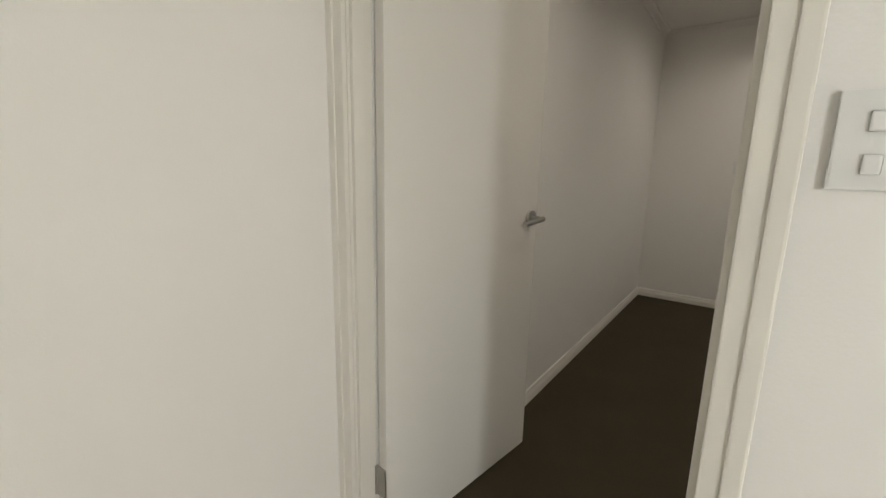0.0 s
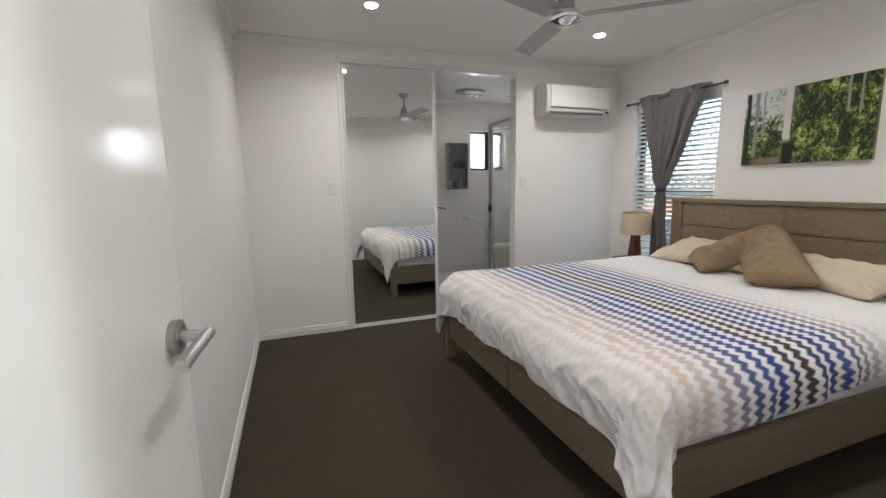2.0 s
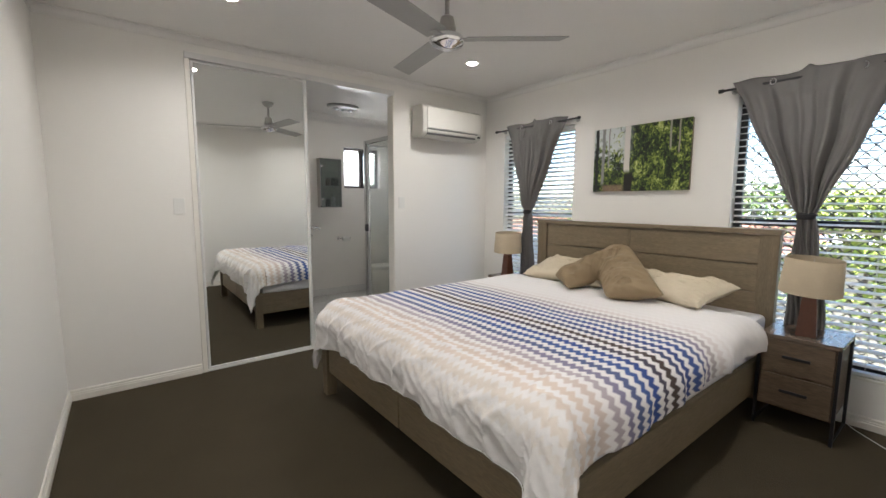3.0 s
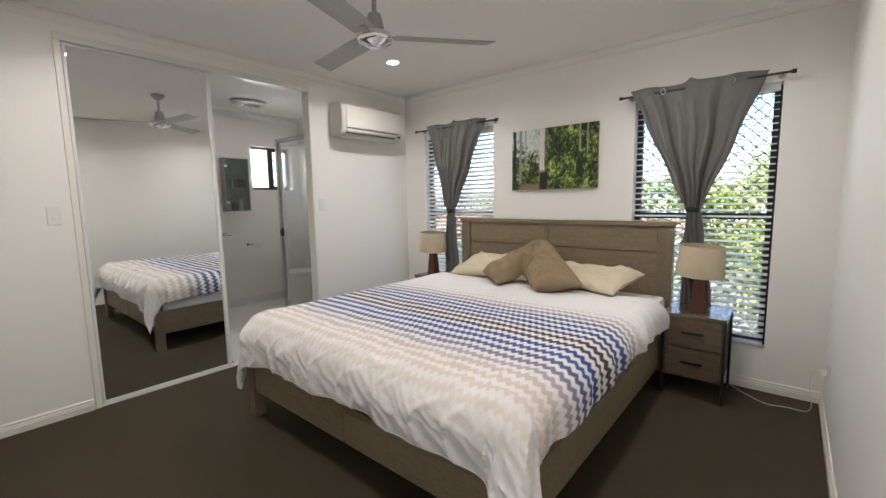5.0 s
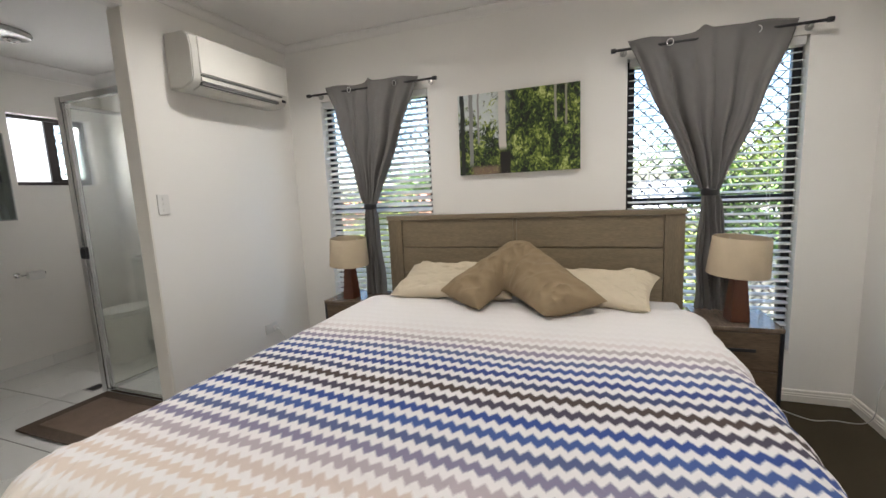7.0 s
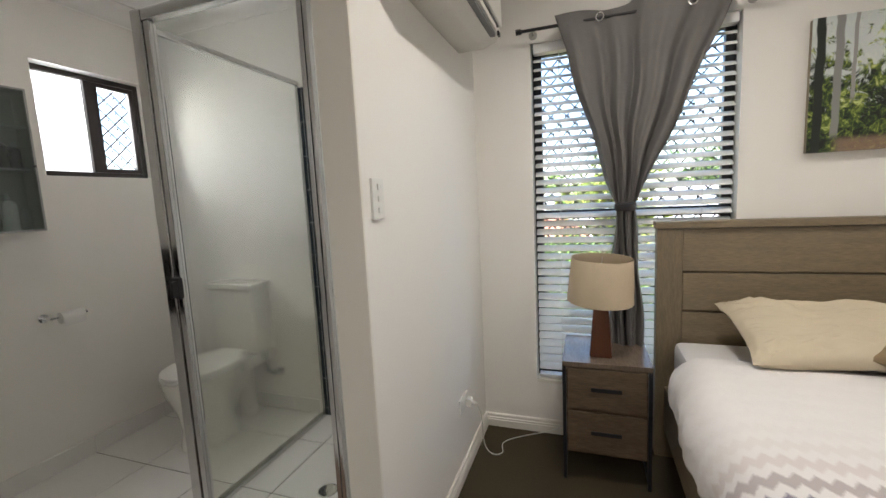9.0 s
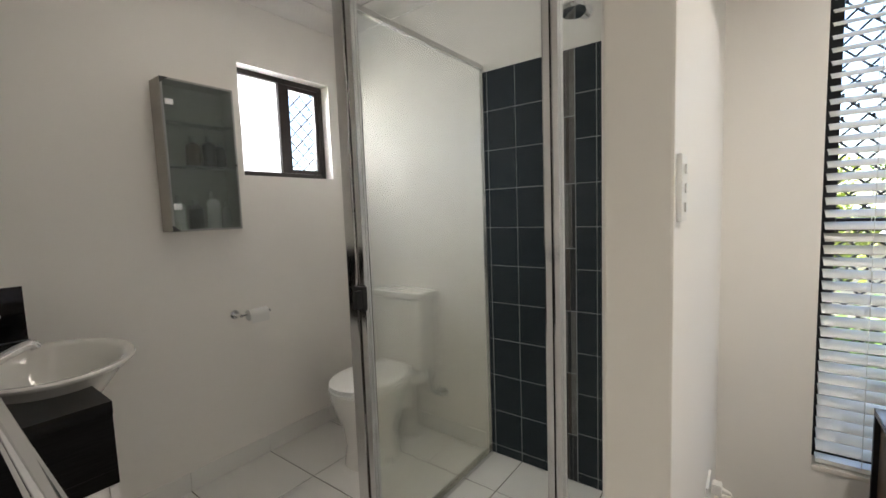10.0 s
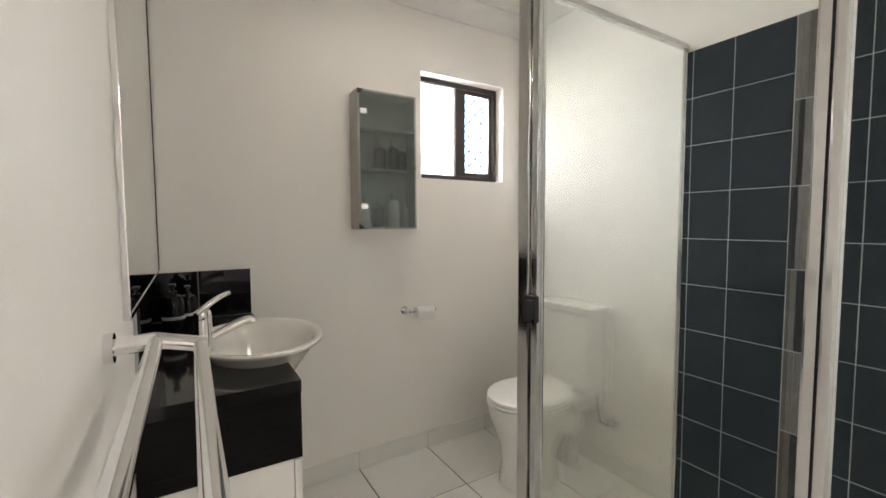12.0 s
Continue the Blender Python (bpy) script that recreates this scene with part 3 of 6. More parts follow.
# ---- picture ----
def forest_print():
    """A printed woodland view: leaves light and dark, pale trunks, a path of earth."""
    m = bpy.data.materials.new("forest_print")
    m.use_nodes = True
    nt = m.node_tree
    b = nt.nodes["Principled BSDF"]
    b.inputs["Roughness"].default_value = 0.55
    tc = nt.nodes.new("ShaderNodeTexCoord")
    sep = nt.nodes.new("ShaderNodeSeparateXYZ")
    nt.links.new(tc.outputs["Object"], sep.inputs[0])

    def noise_tex(scale, detail, w=(1, 1, 1)):
        mp = nt.nodes.new("ShaderNodeMapping")
        mp.inputs["Scale"].default_value = w
        nt.links.new(tc.outputs["Object"], mp.inputs[0])
        n = nt.nodes.new("ShaderNodeTexNoise")
        n.inputs["Scale"].default_value, n.inputs["Detail"].default_value, n.inputs["Roughness"].default_value, n.inputs["Distortion"].default_value = scale, detail, 0.68, 0.9
        nt.links.new(mp.outputs[0], n.inputs[0])
        return n.outputs[0]

    def calc(op, a, b2, c=None):
        n = nt.nodes.new("ShaderNodeMath")
        n.operation = op
        for k, v in enumerate((a, b2, c)):
            if v is None:
                continue
            if isinstance(v, (int, float)):
                n.inputs[k].default_value = v
            else:
                nt.links.new(v, n.inputs[k])
        return n.outputs[0]

    def mix(f, a, b2):
        n = nt.nodes.new("ShaderNodeMix")
        n.data_type = "RGBA"
        for k, v in ((0, f), (6, a), (7, b2)):
            if isinstance(v, tuple):
                n.inputs[k].default_value = (*v, 1)
            else:
                nt.links.new(v, n.inputs[k])
        return n.outputs[2]

    def soft(v, lo, hi):
        n = nt.nodes.new("ShaderNodeMapRange")
        n.interpolation_type = "SMOOTHSTEP"
        n.inputs[1].default_value, n.inputs[2].default_value = lo, hi
        nt.links.new(v, n.inputs[0])
        return n.outputs[0]

    leaf = noise_tex(30, 14, (1, 1.25, 1.0))
    big = noise_tex(7.5, 5)
    ramp = nt.nodes.new("ShaderNodeValToRGB")
    els = ramp.color_ramp.elements
    els[0].position, els[0].color = 0.44, (0.002, 0.005, 0.002, 1)
    els[1].position, els[1].color = 0.64, (0.62, 0.66, 0.26, 1)
    for pos, c in ((0.490, (0.016, 0.034, 0.008, 1)), (0.535, (0.075, 0.115, 0.018, 1)), (0.580, (0.24, 0.30, 0.045, 1))):
        els.new(pos).color = c
    nt.links.new(calc("ADD", calc("MULTIPLY", leaf, 0.62), calc("MULTIPLY", big, 0.42)), ramp.inputs[0])
    col = ramp.outputs[0]
    sky_spot = soft(calc("ADD", calc("MULTIPLY", noise_tex(16, 6), 1.0), calc("MULTIPLY", sep.outputs[2], 0.75)), 0.50, 0.60)
    left_side = soft(sep.outputs[1], 0.02, 0.16)
    col = mix(calc("MULTIPLY", calc("MULTIPLY", sky_spot, left_side), 0.9), col, (0.66, 0.70, 0.70))
    wob = calc("MULTIPLY_ADD", noise_tex(5, 2), 0.02, -0.01)
    yy = calc("ADD", sep.outputs[1], wob)
    for pos, wd, colr, zmin in ((0.093, 0.026, (0.66, 0.62, 0.58), -0.10), (0.305, 0.014, (0.25, 0.25, 0.24), -0.2), (0.255, 0.007, (0.32, 0.31, 0.3), -0.06),
                                (-0.245, 0.008, (0.33, 0.31, 0.26), 0.05), (-0.31, 0.007, (0.30, 0.28, 0.22), 0.02), (0.365, 0.016, (0.012, 0.016, 0.012), -0.3)):
        d = calc("ABSOLUTE", calc("SUBTRACT", yy, pos), 0)
        inside = calc("SUBTRACT", 1.0, soft(d, wd * 0.75, wd * 1.1))
        inside = calc("MULTIPLY", inside, soft(sep.outputs[2], zmin - 0.02, zmin + 0.02))
        col = mix(inside, col, colr)
    d = calc("ABSOLUTE", calc("SUBTRACT", yy, 0.078), 0)
    stump = calc("MULTIPLY", calc("SUBTRACT", 1.0, soft(d, 0.030, 0.042)), calc("SUBTRACT", 1.0, soft(sep.outputs[2], -0.13, -0.10)))
    col = mix(stump, col, (0.010, 0.008, 0.006))
    path = calc("MULTIPLY", calc("SUBTRACT", 1.0, soft(calc("ABSOLUTE", calc("SUBTRACT", yy, 0.21), 0), 0.07, 0.11)), calc("SUBTRACT", 1.0, soft(sep.outputs[2], -0.225, -0.195)))
    col = mix(calc("MULTIPLY", path, 0.8), col, (0.27, 0.17, 0.12))
    nt.links.new(col, b.inputs["Base Color"])
    return m


pic = thing("canvas_print", pose(XE - 0.016, 2.826, 1.655), "stretched canvas print of a green forest with pale trunks", "picture")
part("canvas", bx(-0.0155, -0.392, -0.262, -0.008, 0.392, 0.262, 0.003), forest_print(), pic)
for a, b, c, d in ((-0.390, -0.260, -0.355, 0.260), (0.355, -0.260, 0.390, 0.260), (-0.354, 0.226, 0.354, 0.260), (-0.354, -0.260, 0.354, -0.226)):
    part("stretcher_bar", bx(-0.0078, a, b, 0.0155, c, d), M_OAKZ, pic)

# ---- bed ----
BX0, BX1, BY0, BY1 = 1.035, 3.272, 1.845, 3.745
bed = thing("bed", pose(0, 0, 0), "washed oak queen bed frame with a panelled headboard", "bed")
for y in (BY0 + 0.03, BY1 - 0.03):
    part("leg", bx(BX0 - 0.002, y - 0.036, 0, BX0 + 0.066, y + 0.036, 0.345, 0.004), M_OAKZ, bed)
    s = 1 if y > 2.8 else -1
    part("side_rail", bx(BX0 + 0.068, y + s * 0.004 - 0.014, 0.145, BX1, y + s * 0.004 + 0.014, 0.355, 0.004), M_OAKX, bed)
ym = (BY0 + BY1) / 2
for a, b in ((BY0 + 0.068, ym - 0.007), (ym + 0.007, BY1 - 0.068)):
    part("foot_panel", bx(BX0 + 0.012, a, 0.163, BX0 + 0.04, b, 0.330, 0.005), M_OAK, bed)
part("foot_stile", bx(BX0 + 0.028, ym - 0.0065, 0.165, BX0 + 0.038, ym + 0.0065, 0.328), M_OAKZ, bed)
part("foot_cap", bx(BX0 - 0.004, BY0 - 0.004, 0.346, BX0 + 0.07, BY1 + 0.004, 0.368, 0.004), M_OAK, bed)
part("slat_base", bx(BX0 + 0.07, BY0 + 0.05, 0.30, BX1, BY1 - 0.05, 0.318), M_OAKX, bed)
HX0, HX1, HY0, HY1 = 3.272, 3.328, 1.858, 3.772
head = part("headboard", bx(HX0 + 0.022, HY0 + 0.1, 0.25, HX1 - 0.008, HY1 - 0.1, 1.095), M_OAK, bed)
for a in (HY0, HY1 - 0.105):
    part("post", bx(HX0 - 0.004, a, 0, HX1, a + 0.105, 1.098, 0.003), M_OAKZ, head)
hm = (HY0 + HY1) / 2 + 0.03
part("middle_stile", bx(HX0 + 0.004, hm - 0.011, 0.25, HX0 + 0.022, hm + 0.011, 1.097, 0.002), M_OAKZ, head)
for a, b in ((HY0 + 0.107, hm - 0.0125), (hm + 0.0125, HY1 - 0.107)):
    for za, zb in ((0.25, 0.715), (0.724, 0.896), (0.905, 1.096)):
        part("plank", bx(HX0 + 0.006, a, za, HX0 + 0.022, b, zb, 0.004), M_OAK, head)
part("top_cap", bx(HX0 - 0.012, HY0 - 0.008, 1.099, HX1 + 0.004, HY1 + 0.008, 1.130, 0.004), M_OAK, head)

mattress = thing("mattress", pose(0, 0, 0), "thick mattress in a white fitted sheet on bed", "mattress")
part("ticking", bx(1.112, 1.888, 0.320, 3.262, 3.700, 0.585, 0.05, 4), M_SHEET, mattress, "", True)
piping = [(1.14, 1.884), (3.23, 1.884), (3.262, 1.93), (3.262, 3.66), (3.23, 3.704), (1.14, 3.704)]
pipe("piping", [(x, y, 0.365) for x, y in piping], 0.006, M_SHEET, mattress)


def chevron_cloth():
    """White cotton printed with zigzag rows that pass from beige through grey to blue and back."""
    m = bpy.data.materials.new("chevron_cotton")
    m.use_nodes = True
    nt = m.node_tree
    b = nt.nodes["Principled BSDF"]
    b.inputs["Roughness"].default_value, b.inputs["Specular IOR Level"].default_value = 0.85, 0.2
    uv = nt.nodes.new("ShaderNodeUVMap")
    uv.uv_map = "cloth"
    nz = nt.nodes.new("ShaderNodeTexNoise")
    nz.inputs["Scale"].default_value, nz.inputs["Detail"].default_value = 150, 2
    nt.links.new(uv.outputs[0], nz.inputs[0])
    sep = nt.nodes.new("ShaderNodeSeparateXYZ")
    nt.links.new(uv.outputs[0], sep.inputs[0])

    def calc(op, a, b2=0.0, c=None):
        n = nt.nodes.new("ShaderNodeMath")
        n.operation = op
        for k, v in enumerate((a, b2, c)):
            if v is None:
                continue
            if isinstance(v, (int, float)):
                n.inputs[k].default_value = v
            else:
                nt.links.new(v, n.inputs[k])
        return n.outputs[0]

    PITCH, TOOTH, AMP = 0.0715, 0.037, 0.023
    tri = calc("PINGPONG", sep.outputs[1], TOOTH / 2)
    tri = calc("MULTIPLY", tri, AMP / (TOOTH / 2))
    tri = calc("SNAP", tri, 0.003)
    u = calc("ADD", sep.outputs[0], tri)
    u = calc("ADD", u, calc("MULTIPLY_ADD", nz.outputs[0], 0.010, -0.005))
    cyc = calc("FRACT", calc("DIVIDE", u, PITCH))
    mask = calc("PINGPONG", cyc, 0.5)
    mr = nt.nodes.new("ShaderNodeMapRange")
    mr.inputs[1].default_value, mr.inputs[2].default_value = 0.16, 0.32
    nt.links.new(mask, mr.inputs[0])
    rowu = calc("MULTIPLY", calc("FLOOR", calc("DIVIDE", u, PITCH)), PITCH)
    ramp = nt.nodes.new("ShaderNodeValToRGB")
    els = ramp.color_ramp.elements
    ramp.color_ramp.interpolation = "LINEAR"
    white = (0.78, 0.75, 0.74)
    tones = [(0.772, 0.74, 0.73), (0.755, 0.715, 0.70), (0.70, 0.64, 0.625), (0.48, 0.43, 0.43), (0.29, 0.255, 0.33), (0.11, 0.135, 0.26), (0.068, 0.105, 0.28), (0.050, 0.075, 0.23), (0.065, 0.080, 0.165),
             (0.080, 0.058, 0.053), (0.075, 0.064, 0.090), (0.047, 0.085, 0.28), (0.068, 0.115, 0.31), (0.10, 0.125, 0.25), (0.24, 0.22, 0.32), (0.45, 0.39, 0.42), (0.63, 0.53, 0.48), (0.68, 0.57, 0.495),
             (0.70, 0.60, 0.53), (0.73, 0.66, 0.60), (0.76, 0.71, 0.67)]
    rows = [(0.0, white), (6 * PITCH, white)] + [((7 + k) * PITCH, c) for k, c in enumerate(tones)] + [(28 * PITCH, white), (2.4, white)]
    span = 2.4
    els[0].position, els[0].color = 0.0, (*rows[0][1], 1)
    els[1].position, els[1].color = 1.0, (*rows[-1][1], 1)
    for p, c in rows[1:-1]:
        e = els.new(p / span)
        e.color = (*c, 1)
    nt.links.new(calc("DIVIDE", rowu, span), ramp.inputs[0])
    mx = nt.nodes.new("ShaderNodeMix")
    mx.data_type = "RGBA"
    nt.links.new(mr.outputs[0], mx.inputs[0])
    mx.inputs[6].default_value = (0.79, 0.76, 0.75, 1)
    nt.links.new(ramp.outputs[0], mx.inputs[7])
    nt.links.new(mx.outputs[2], b.inputs["Base Color"])
    wn2 = nt.nodes.new("ShaderNodeTexNoise")
    wn2.inputs["Scale"].default_value, wn2.inputs["Detail"].default_value = 22, 5
    nt.links.new(uv.outputs[0], wn2.inputs[0])
    bp = nt.nodes.new("ShaderNodeBump")
    bp.inputs["Strength"].default_value, bp.inputs["Distance"].default_value = 0.45, 0.010
    nt.links.new(wn2.outputs[0], bp.inputs["Height"])
    nt.links.new(bp.outputs[0], b.inputs["Normal"])
    return m


def duvet():
    """A quilt cover laid over the bed: flat on top, rolled over foot and sides, with loose folds where it hangs."""
    cx0, cx1, cy0, cy1 = 1.130, 2.93, 1.940, 3.650
    rad, top_z = 0.128, 0.650
    nu, nv = 270, 260
    bm = bmesh.new()
    lay = bm.loops.layers.uv.new("cloth")
    rows = []
    coords = {}
    for i in range(nu + 1):
        s = i / nu
        row = []
        for j in range(nv + 1):
            v = j / nv
            over_foot = 0.325 + 0.115 * max(0.0, (v - 0.74) / 0.26) ** 1.6 + 0.06 * max(0.0, (0.30 - v) / 0.30) + 0.010 * math.sin(9 * v + 1) + 0.007 * math.sin(23 * v)
            x = cx1 - s * (cx1 - cx0 + over_foot)
            south = 0.262 + 0.17 * s ** 7 + 0.012 * math.sin(13 * s)
            north = 0.250 + 0.11 * s ** 7 + 0.012 * math.sin(11 * s)
            y = cy0 - south + v * (cy1 - cy0 + south + north)
            qx, qy = max(x, cx0), min(max(y, cy0), cy1)
            dx, dy = x - qx, y - qy
            d = math.hypot(dx, dy)
            fold = noise.noise(Vector((x * 3.1, y * 3.1, 1.7))) * 0.014 + noise.noise(Vector((x * 7.5, y * 7.5, 4.2))) * 0.007
            foot = max(0.0, min(1.0, (1.48 - x) / 0.45))
            fold *= 0.45 + 1.3 * foot
            fold += foot * 0.012 * noise.noise(Vector((x * 9.0 + y * 6.0, y * 13.0 - x * 4.0, 2.2))) + foot ** 2 * 0.005 * abs(noise.noise(Vector((x * 16.0, y * 26.0, 5.1))))
            warp = noise.noise(Vector((x * 4.0, y * 4.0, 8.8)))
            ax, ay = x * 0.8 + y * 0.6, y * 0.8 - x * 0.6
            crease = (1 - abs(noise.noise(Vector((ax * 3.0, ay * 9.0 + warp * 2.2, 3.9))))) ** 5
            crease2 = (1 - abs(noise.noise(Vector((ax * 7.0 + warp, ay * 18.0 + warp * 3.0, 7.7))))) ** 4
            fold += foot * (0.014 * crease + 0.006 * crease2) - foot * 0.006
            px, py, pz = qx, qy, top_z + fold
            if d > 1e-6:
                nx, ny = dx / d, dy / d
                arc = rad * math.pi / 2
                if d < arc:
                    q = d / rad
                    h, drop = rad * math.sin(q), rad * (1 - math.cos(q))
                else:
                    flare = 0.05 + ((0.13 if y > 3 else 0.30) if dx and dy else 0.0) * min(1.0, 4 * abs(nx * ny))
                    h, drop = rad + flare * (d - arc), rad + (d - arc) * (0.985 - flare * 0.12)
                along = (qx - qy) * 1.0 + (math.atan2(ny, nx) * 0.35 if dx and dy else 0)
                w = min(1.0, d / 0.2)
                ruff = (noise.noise(Vector((along * 5.5, 0.6, d * 1.6))) * 0.030 + noise.noise(Vector((along * 13.0, 3.1, d * 2.5))) * 0.015) * w
                if dx and dy:
                    ruff += 0.026 * math.sin(math.atan2(ny, nx) * 5.0 + 0.6) * w * min(1, d / 0.3)
                ruff += (noise.noise(Vector((along * 24.0 + d * 9.0, 1.3, d * 7.0))) * 0.006 + abs(noise.noise(Vector((along * 14.0 - d * 12.0, 6.3, d * 9.0)))) * 0.009) * w * (1.0 if dx else 0.35)
                ridge = (1 - abs(noise.noise(Vector((along * 7.5 + d * 7.0 + 0.8 * math.sin(d * 11), 2.6, d * 4.0))))) ** 5
                ridge2 = (1 - abs(noise.noise(Vector((along * 15.0 - d * 10.0 + 0.6 * math.sin(d * 17), 9.6, d * 8.0))))) ** 4
                puffed = math.sin(math.pi * min(1.0, d / 0.34))
                ruff += (0.020 * ridge + 0.008 * ridge2 - 0.008 + 0.022 * puffed) * w * (1.0 if dx else 0.25)
                h += max(ruff * (0.35 if dx and dy and y > 3 else 1.0), -0.014)
                px, py, pz = qx + nx * h, qy + ny * h, top_z - drop + fold * max(0, 1 - d / 0.15)
                pz = max(pz, 0.03)
            edge_dip = max(0.0, 1 - (cx1 - x) / 0.10) * 0.022
            vert = bm.verts.new((px, py, pz - edge_dip))
            coords[vert] = (cx1 - x, y)
            row.append(vert)
        rows.append(row)
    for i in range(nu):
        for j in range(nv):
            f = bm.faces.new((rows[i][j], rows[i + 1][j], rows[i + 1][j + 1], rows[i][j + 1]))
            for lp in f.loops:
                lp[lay].uv = coords[lp.vert]
    foot_edge = [tuple(v.co) for v in rows[-1][::4]]
    th = thing("duvet", pose(0, 0, 0), "white cotton duvet with blue and beige zigzag rows on bed", "duvet")
    ob = part("cover", bm, chevron_cloth(), th, "", True)
    so = ob.modifiers.new("thick", "SOLIDIFY")
    so.thickness, so.offset = 0.030, -1
    pipe("seam", foot_edge, 0.002, M_SHEET, th, "white stitched foot seam", 3)
    return th


duvet()


def pillow(m, w, d, h, material, label, group="", seed=1):
    """A soft filled cushion: puffed in the middle, pinched at seams and corners."""
    th = thing("pillow", m, label, "pillow", group)
    n = 56
    bm = bmesh.new()
    sides = []
    for side in (1, -1):
        g = []
        for i in range(n + 1):
            row = []
            for j in range(n + 1):
                u, v = i / n * 2 - 1, j / n * 2 - 1
                puff = (max(0, 1 - abs(u) ** 6.0) ** 0.5) * (max(0, 1 - abs(v) ** 4.0) ** 0.5)
                pinch = 1 - 0.10 * (u * u) * (1 - v * v) * 0.5
                x, y = v * d / 2 * (1 - 0.10 * (1 - u * u) * abs(v)), u * w / 2 * (1 - 0.07 * (1 - v * v))
                z = side * h / 2 * puff * pinch
                z += side * puff * (noise.noise(Vector((u * 2.3 + seed, v * 2.3, side))) * 0.022 + noise.noise(Vector((u * 5 + seed, v * 5, side + 7))) * 0.012 - abs(noise.noise(Vector((u * 4 + seed, v * 9, side)))) * 0.014 - abs(noise.noise(Vector((u * 9 + seed, v * 6, side + 2)))) * 0.016 * (u * u + v * v))
                au, av = 1 - abs(u), 1 - abs(v)
                z += side * puff * 0.022 * noise.noise(Vector((math.atan2(av, au + 1e-4) * 4.5 + seed, math.hypot(au, av) * 1.1, (u > 0) * 3.0 + (v > 0) * 7.0 + side))) * max(0.0, 1.15 - math.hypot(au, av))
                z += 0.012 * noise.noise(Vector((u * 1.7, v * 1.7, seed * 3.3)))
                row.append(bm.verts.new((x, y, z)))
            g.append(row)
        sides.append(g)
        for i in range(n):
            for j in range(n):
                q = (g[i][j], g[i + 1][j], g[i + 1][j + 1], g[i][j + 1])
                bm.faces.new(q if side > 0 else tuple(reversed(q)))
    bmesh.ops.remove_doubles(bm, verts=bm.verts, dist=0.0006)
    part("cushion", bm, material, th, "", True)
    return th


pillow(pose(3.010, 3.170, 0.728, 0, -14, 2), 0.76, 0.43, 0.128, M_CREAM, "plump cream linen pillow lying against the headboard", "cream pillows", seed=2)
pillow(pose(3.005, 2.410, 0.716, 0, -10, -13), 0.75, 0.43, 0.138, M_CREAM, "plump cream linen pillow lying against the headboard", "cream pillows", seed=5)


def vee_pillow():
    """A boomerang-shaped support pillow: two padded arms from one rounded apex."""
    th = thing("support_pillow", pose(0, 0, 0), "taupe V-shaped support pillow slumped over the cream pillows", "pillow")
    apex, notch = Vector((3.13, 2.775, 0.985)), Vector((2.86, 2.835, 0.725))
    lo, li = Vector((2.83, 3.225, 0.702)), Vector((2.57, 2.91, 0.676))
    ro, ri = Vector((2.70, 2.285, 0.715)), Vector((2.52, 2.575, 0.680))

    def bent(a, m, b, t, round_):
        acc = Vector()
        for k in range(-4, 5):
            q = min(1.0, max(0.0, t + k / 4 * round_ * min(t, 1 - t) * 2))
            acc += a.lerp(m, q * 2) if q < 0.5 else m.lerp(b, q * 2 - 1)
        return acc / 9

    nrm = Vector((-0.66, 0.0, 0.75)).normalized()
    n, m = 120, 52
    bm = bmesh.new()
    for side in (1, -1):
        g = []
        for i in range(n + 1):
            t = i / n
            outer, inner = bent(lo, apex, ro, t, 0.10), bent(li, notch, ri, t, 0.08)
            end = min(1.0, min(t, 1 - t) / 0.09)
            row = []
            for j in range(m + 1):
                v = j / m * 2 - 1
                p = inner.lerp(outer, j / m)
                puff = max(0.0, 1 - abs(v) ** 2.4) ** 0.6 * (1 - (1 - end) ** 2.2) ** 0.6 if end > 0 else 0.0
                crease = noise.noise(Vector((p.x * 8, p.y * 8, p.z * 8 + side))) * 0.030 + abs(noise.noise(Vector((p.x * 15, p.y * 15, p.z * 10)))) * -0.026
                a = math.atan2(p.y - notch.y, p.z - notch.z + 0.05)
                near = math.exp(-(p - notch).length / 0.16)
                crease += 0.030 * near * noise.noise(Vector((a * 6.0, (p - notch).length * 5.0, 2.0)))
                crease += 0.010 * (1 - abs(noise.noise(Vector((p.y * 5.0 + p.z * 9.0, p.x * 14.0, 6.0))))) ** 6
                gather = -0.020 * math.exp(-((t - 0.5) / 0.07) ** 2) * max(0.0, -v)
                row.append(bm.verts.new(p + nrm * (side * (0.098 * puff) + (crease + gather) * puff)))
            g.append(row)
        for i in range(n):
            for j in range(m):
                q = (g[i][j], g[i + 1][j], g[i + 1][j + 1], g[i][j + 1])
                bm.faces.new(q if side > 0 else tuple(reversed(q)))
    bmesh.ops.remove_doubles(bm, verts=bm.verts, dist=0.0006)
    part("cushion", bm, M_BROWNP, th, "", True)


vee_pillow()


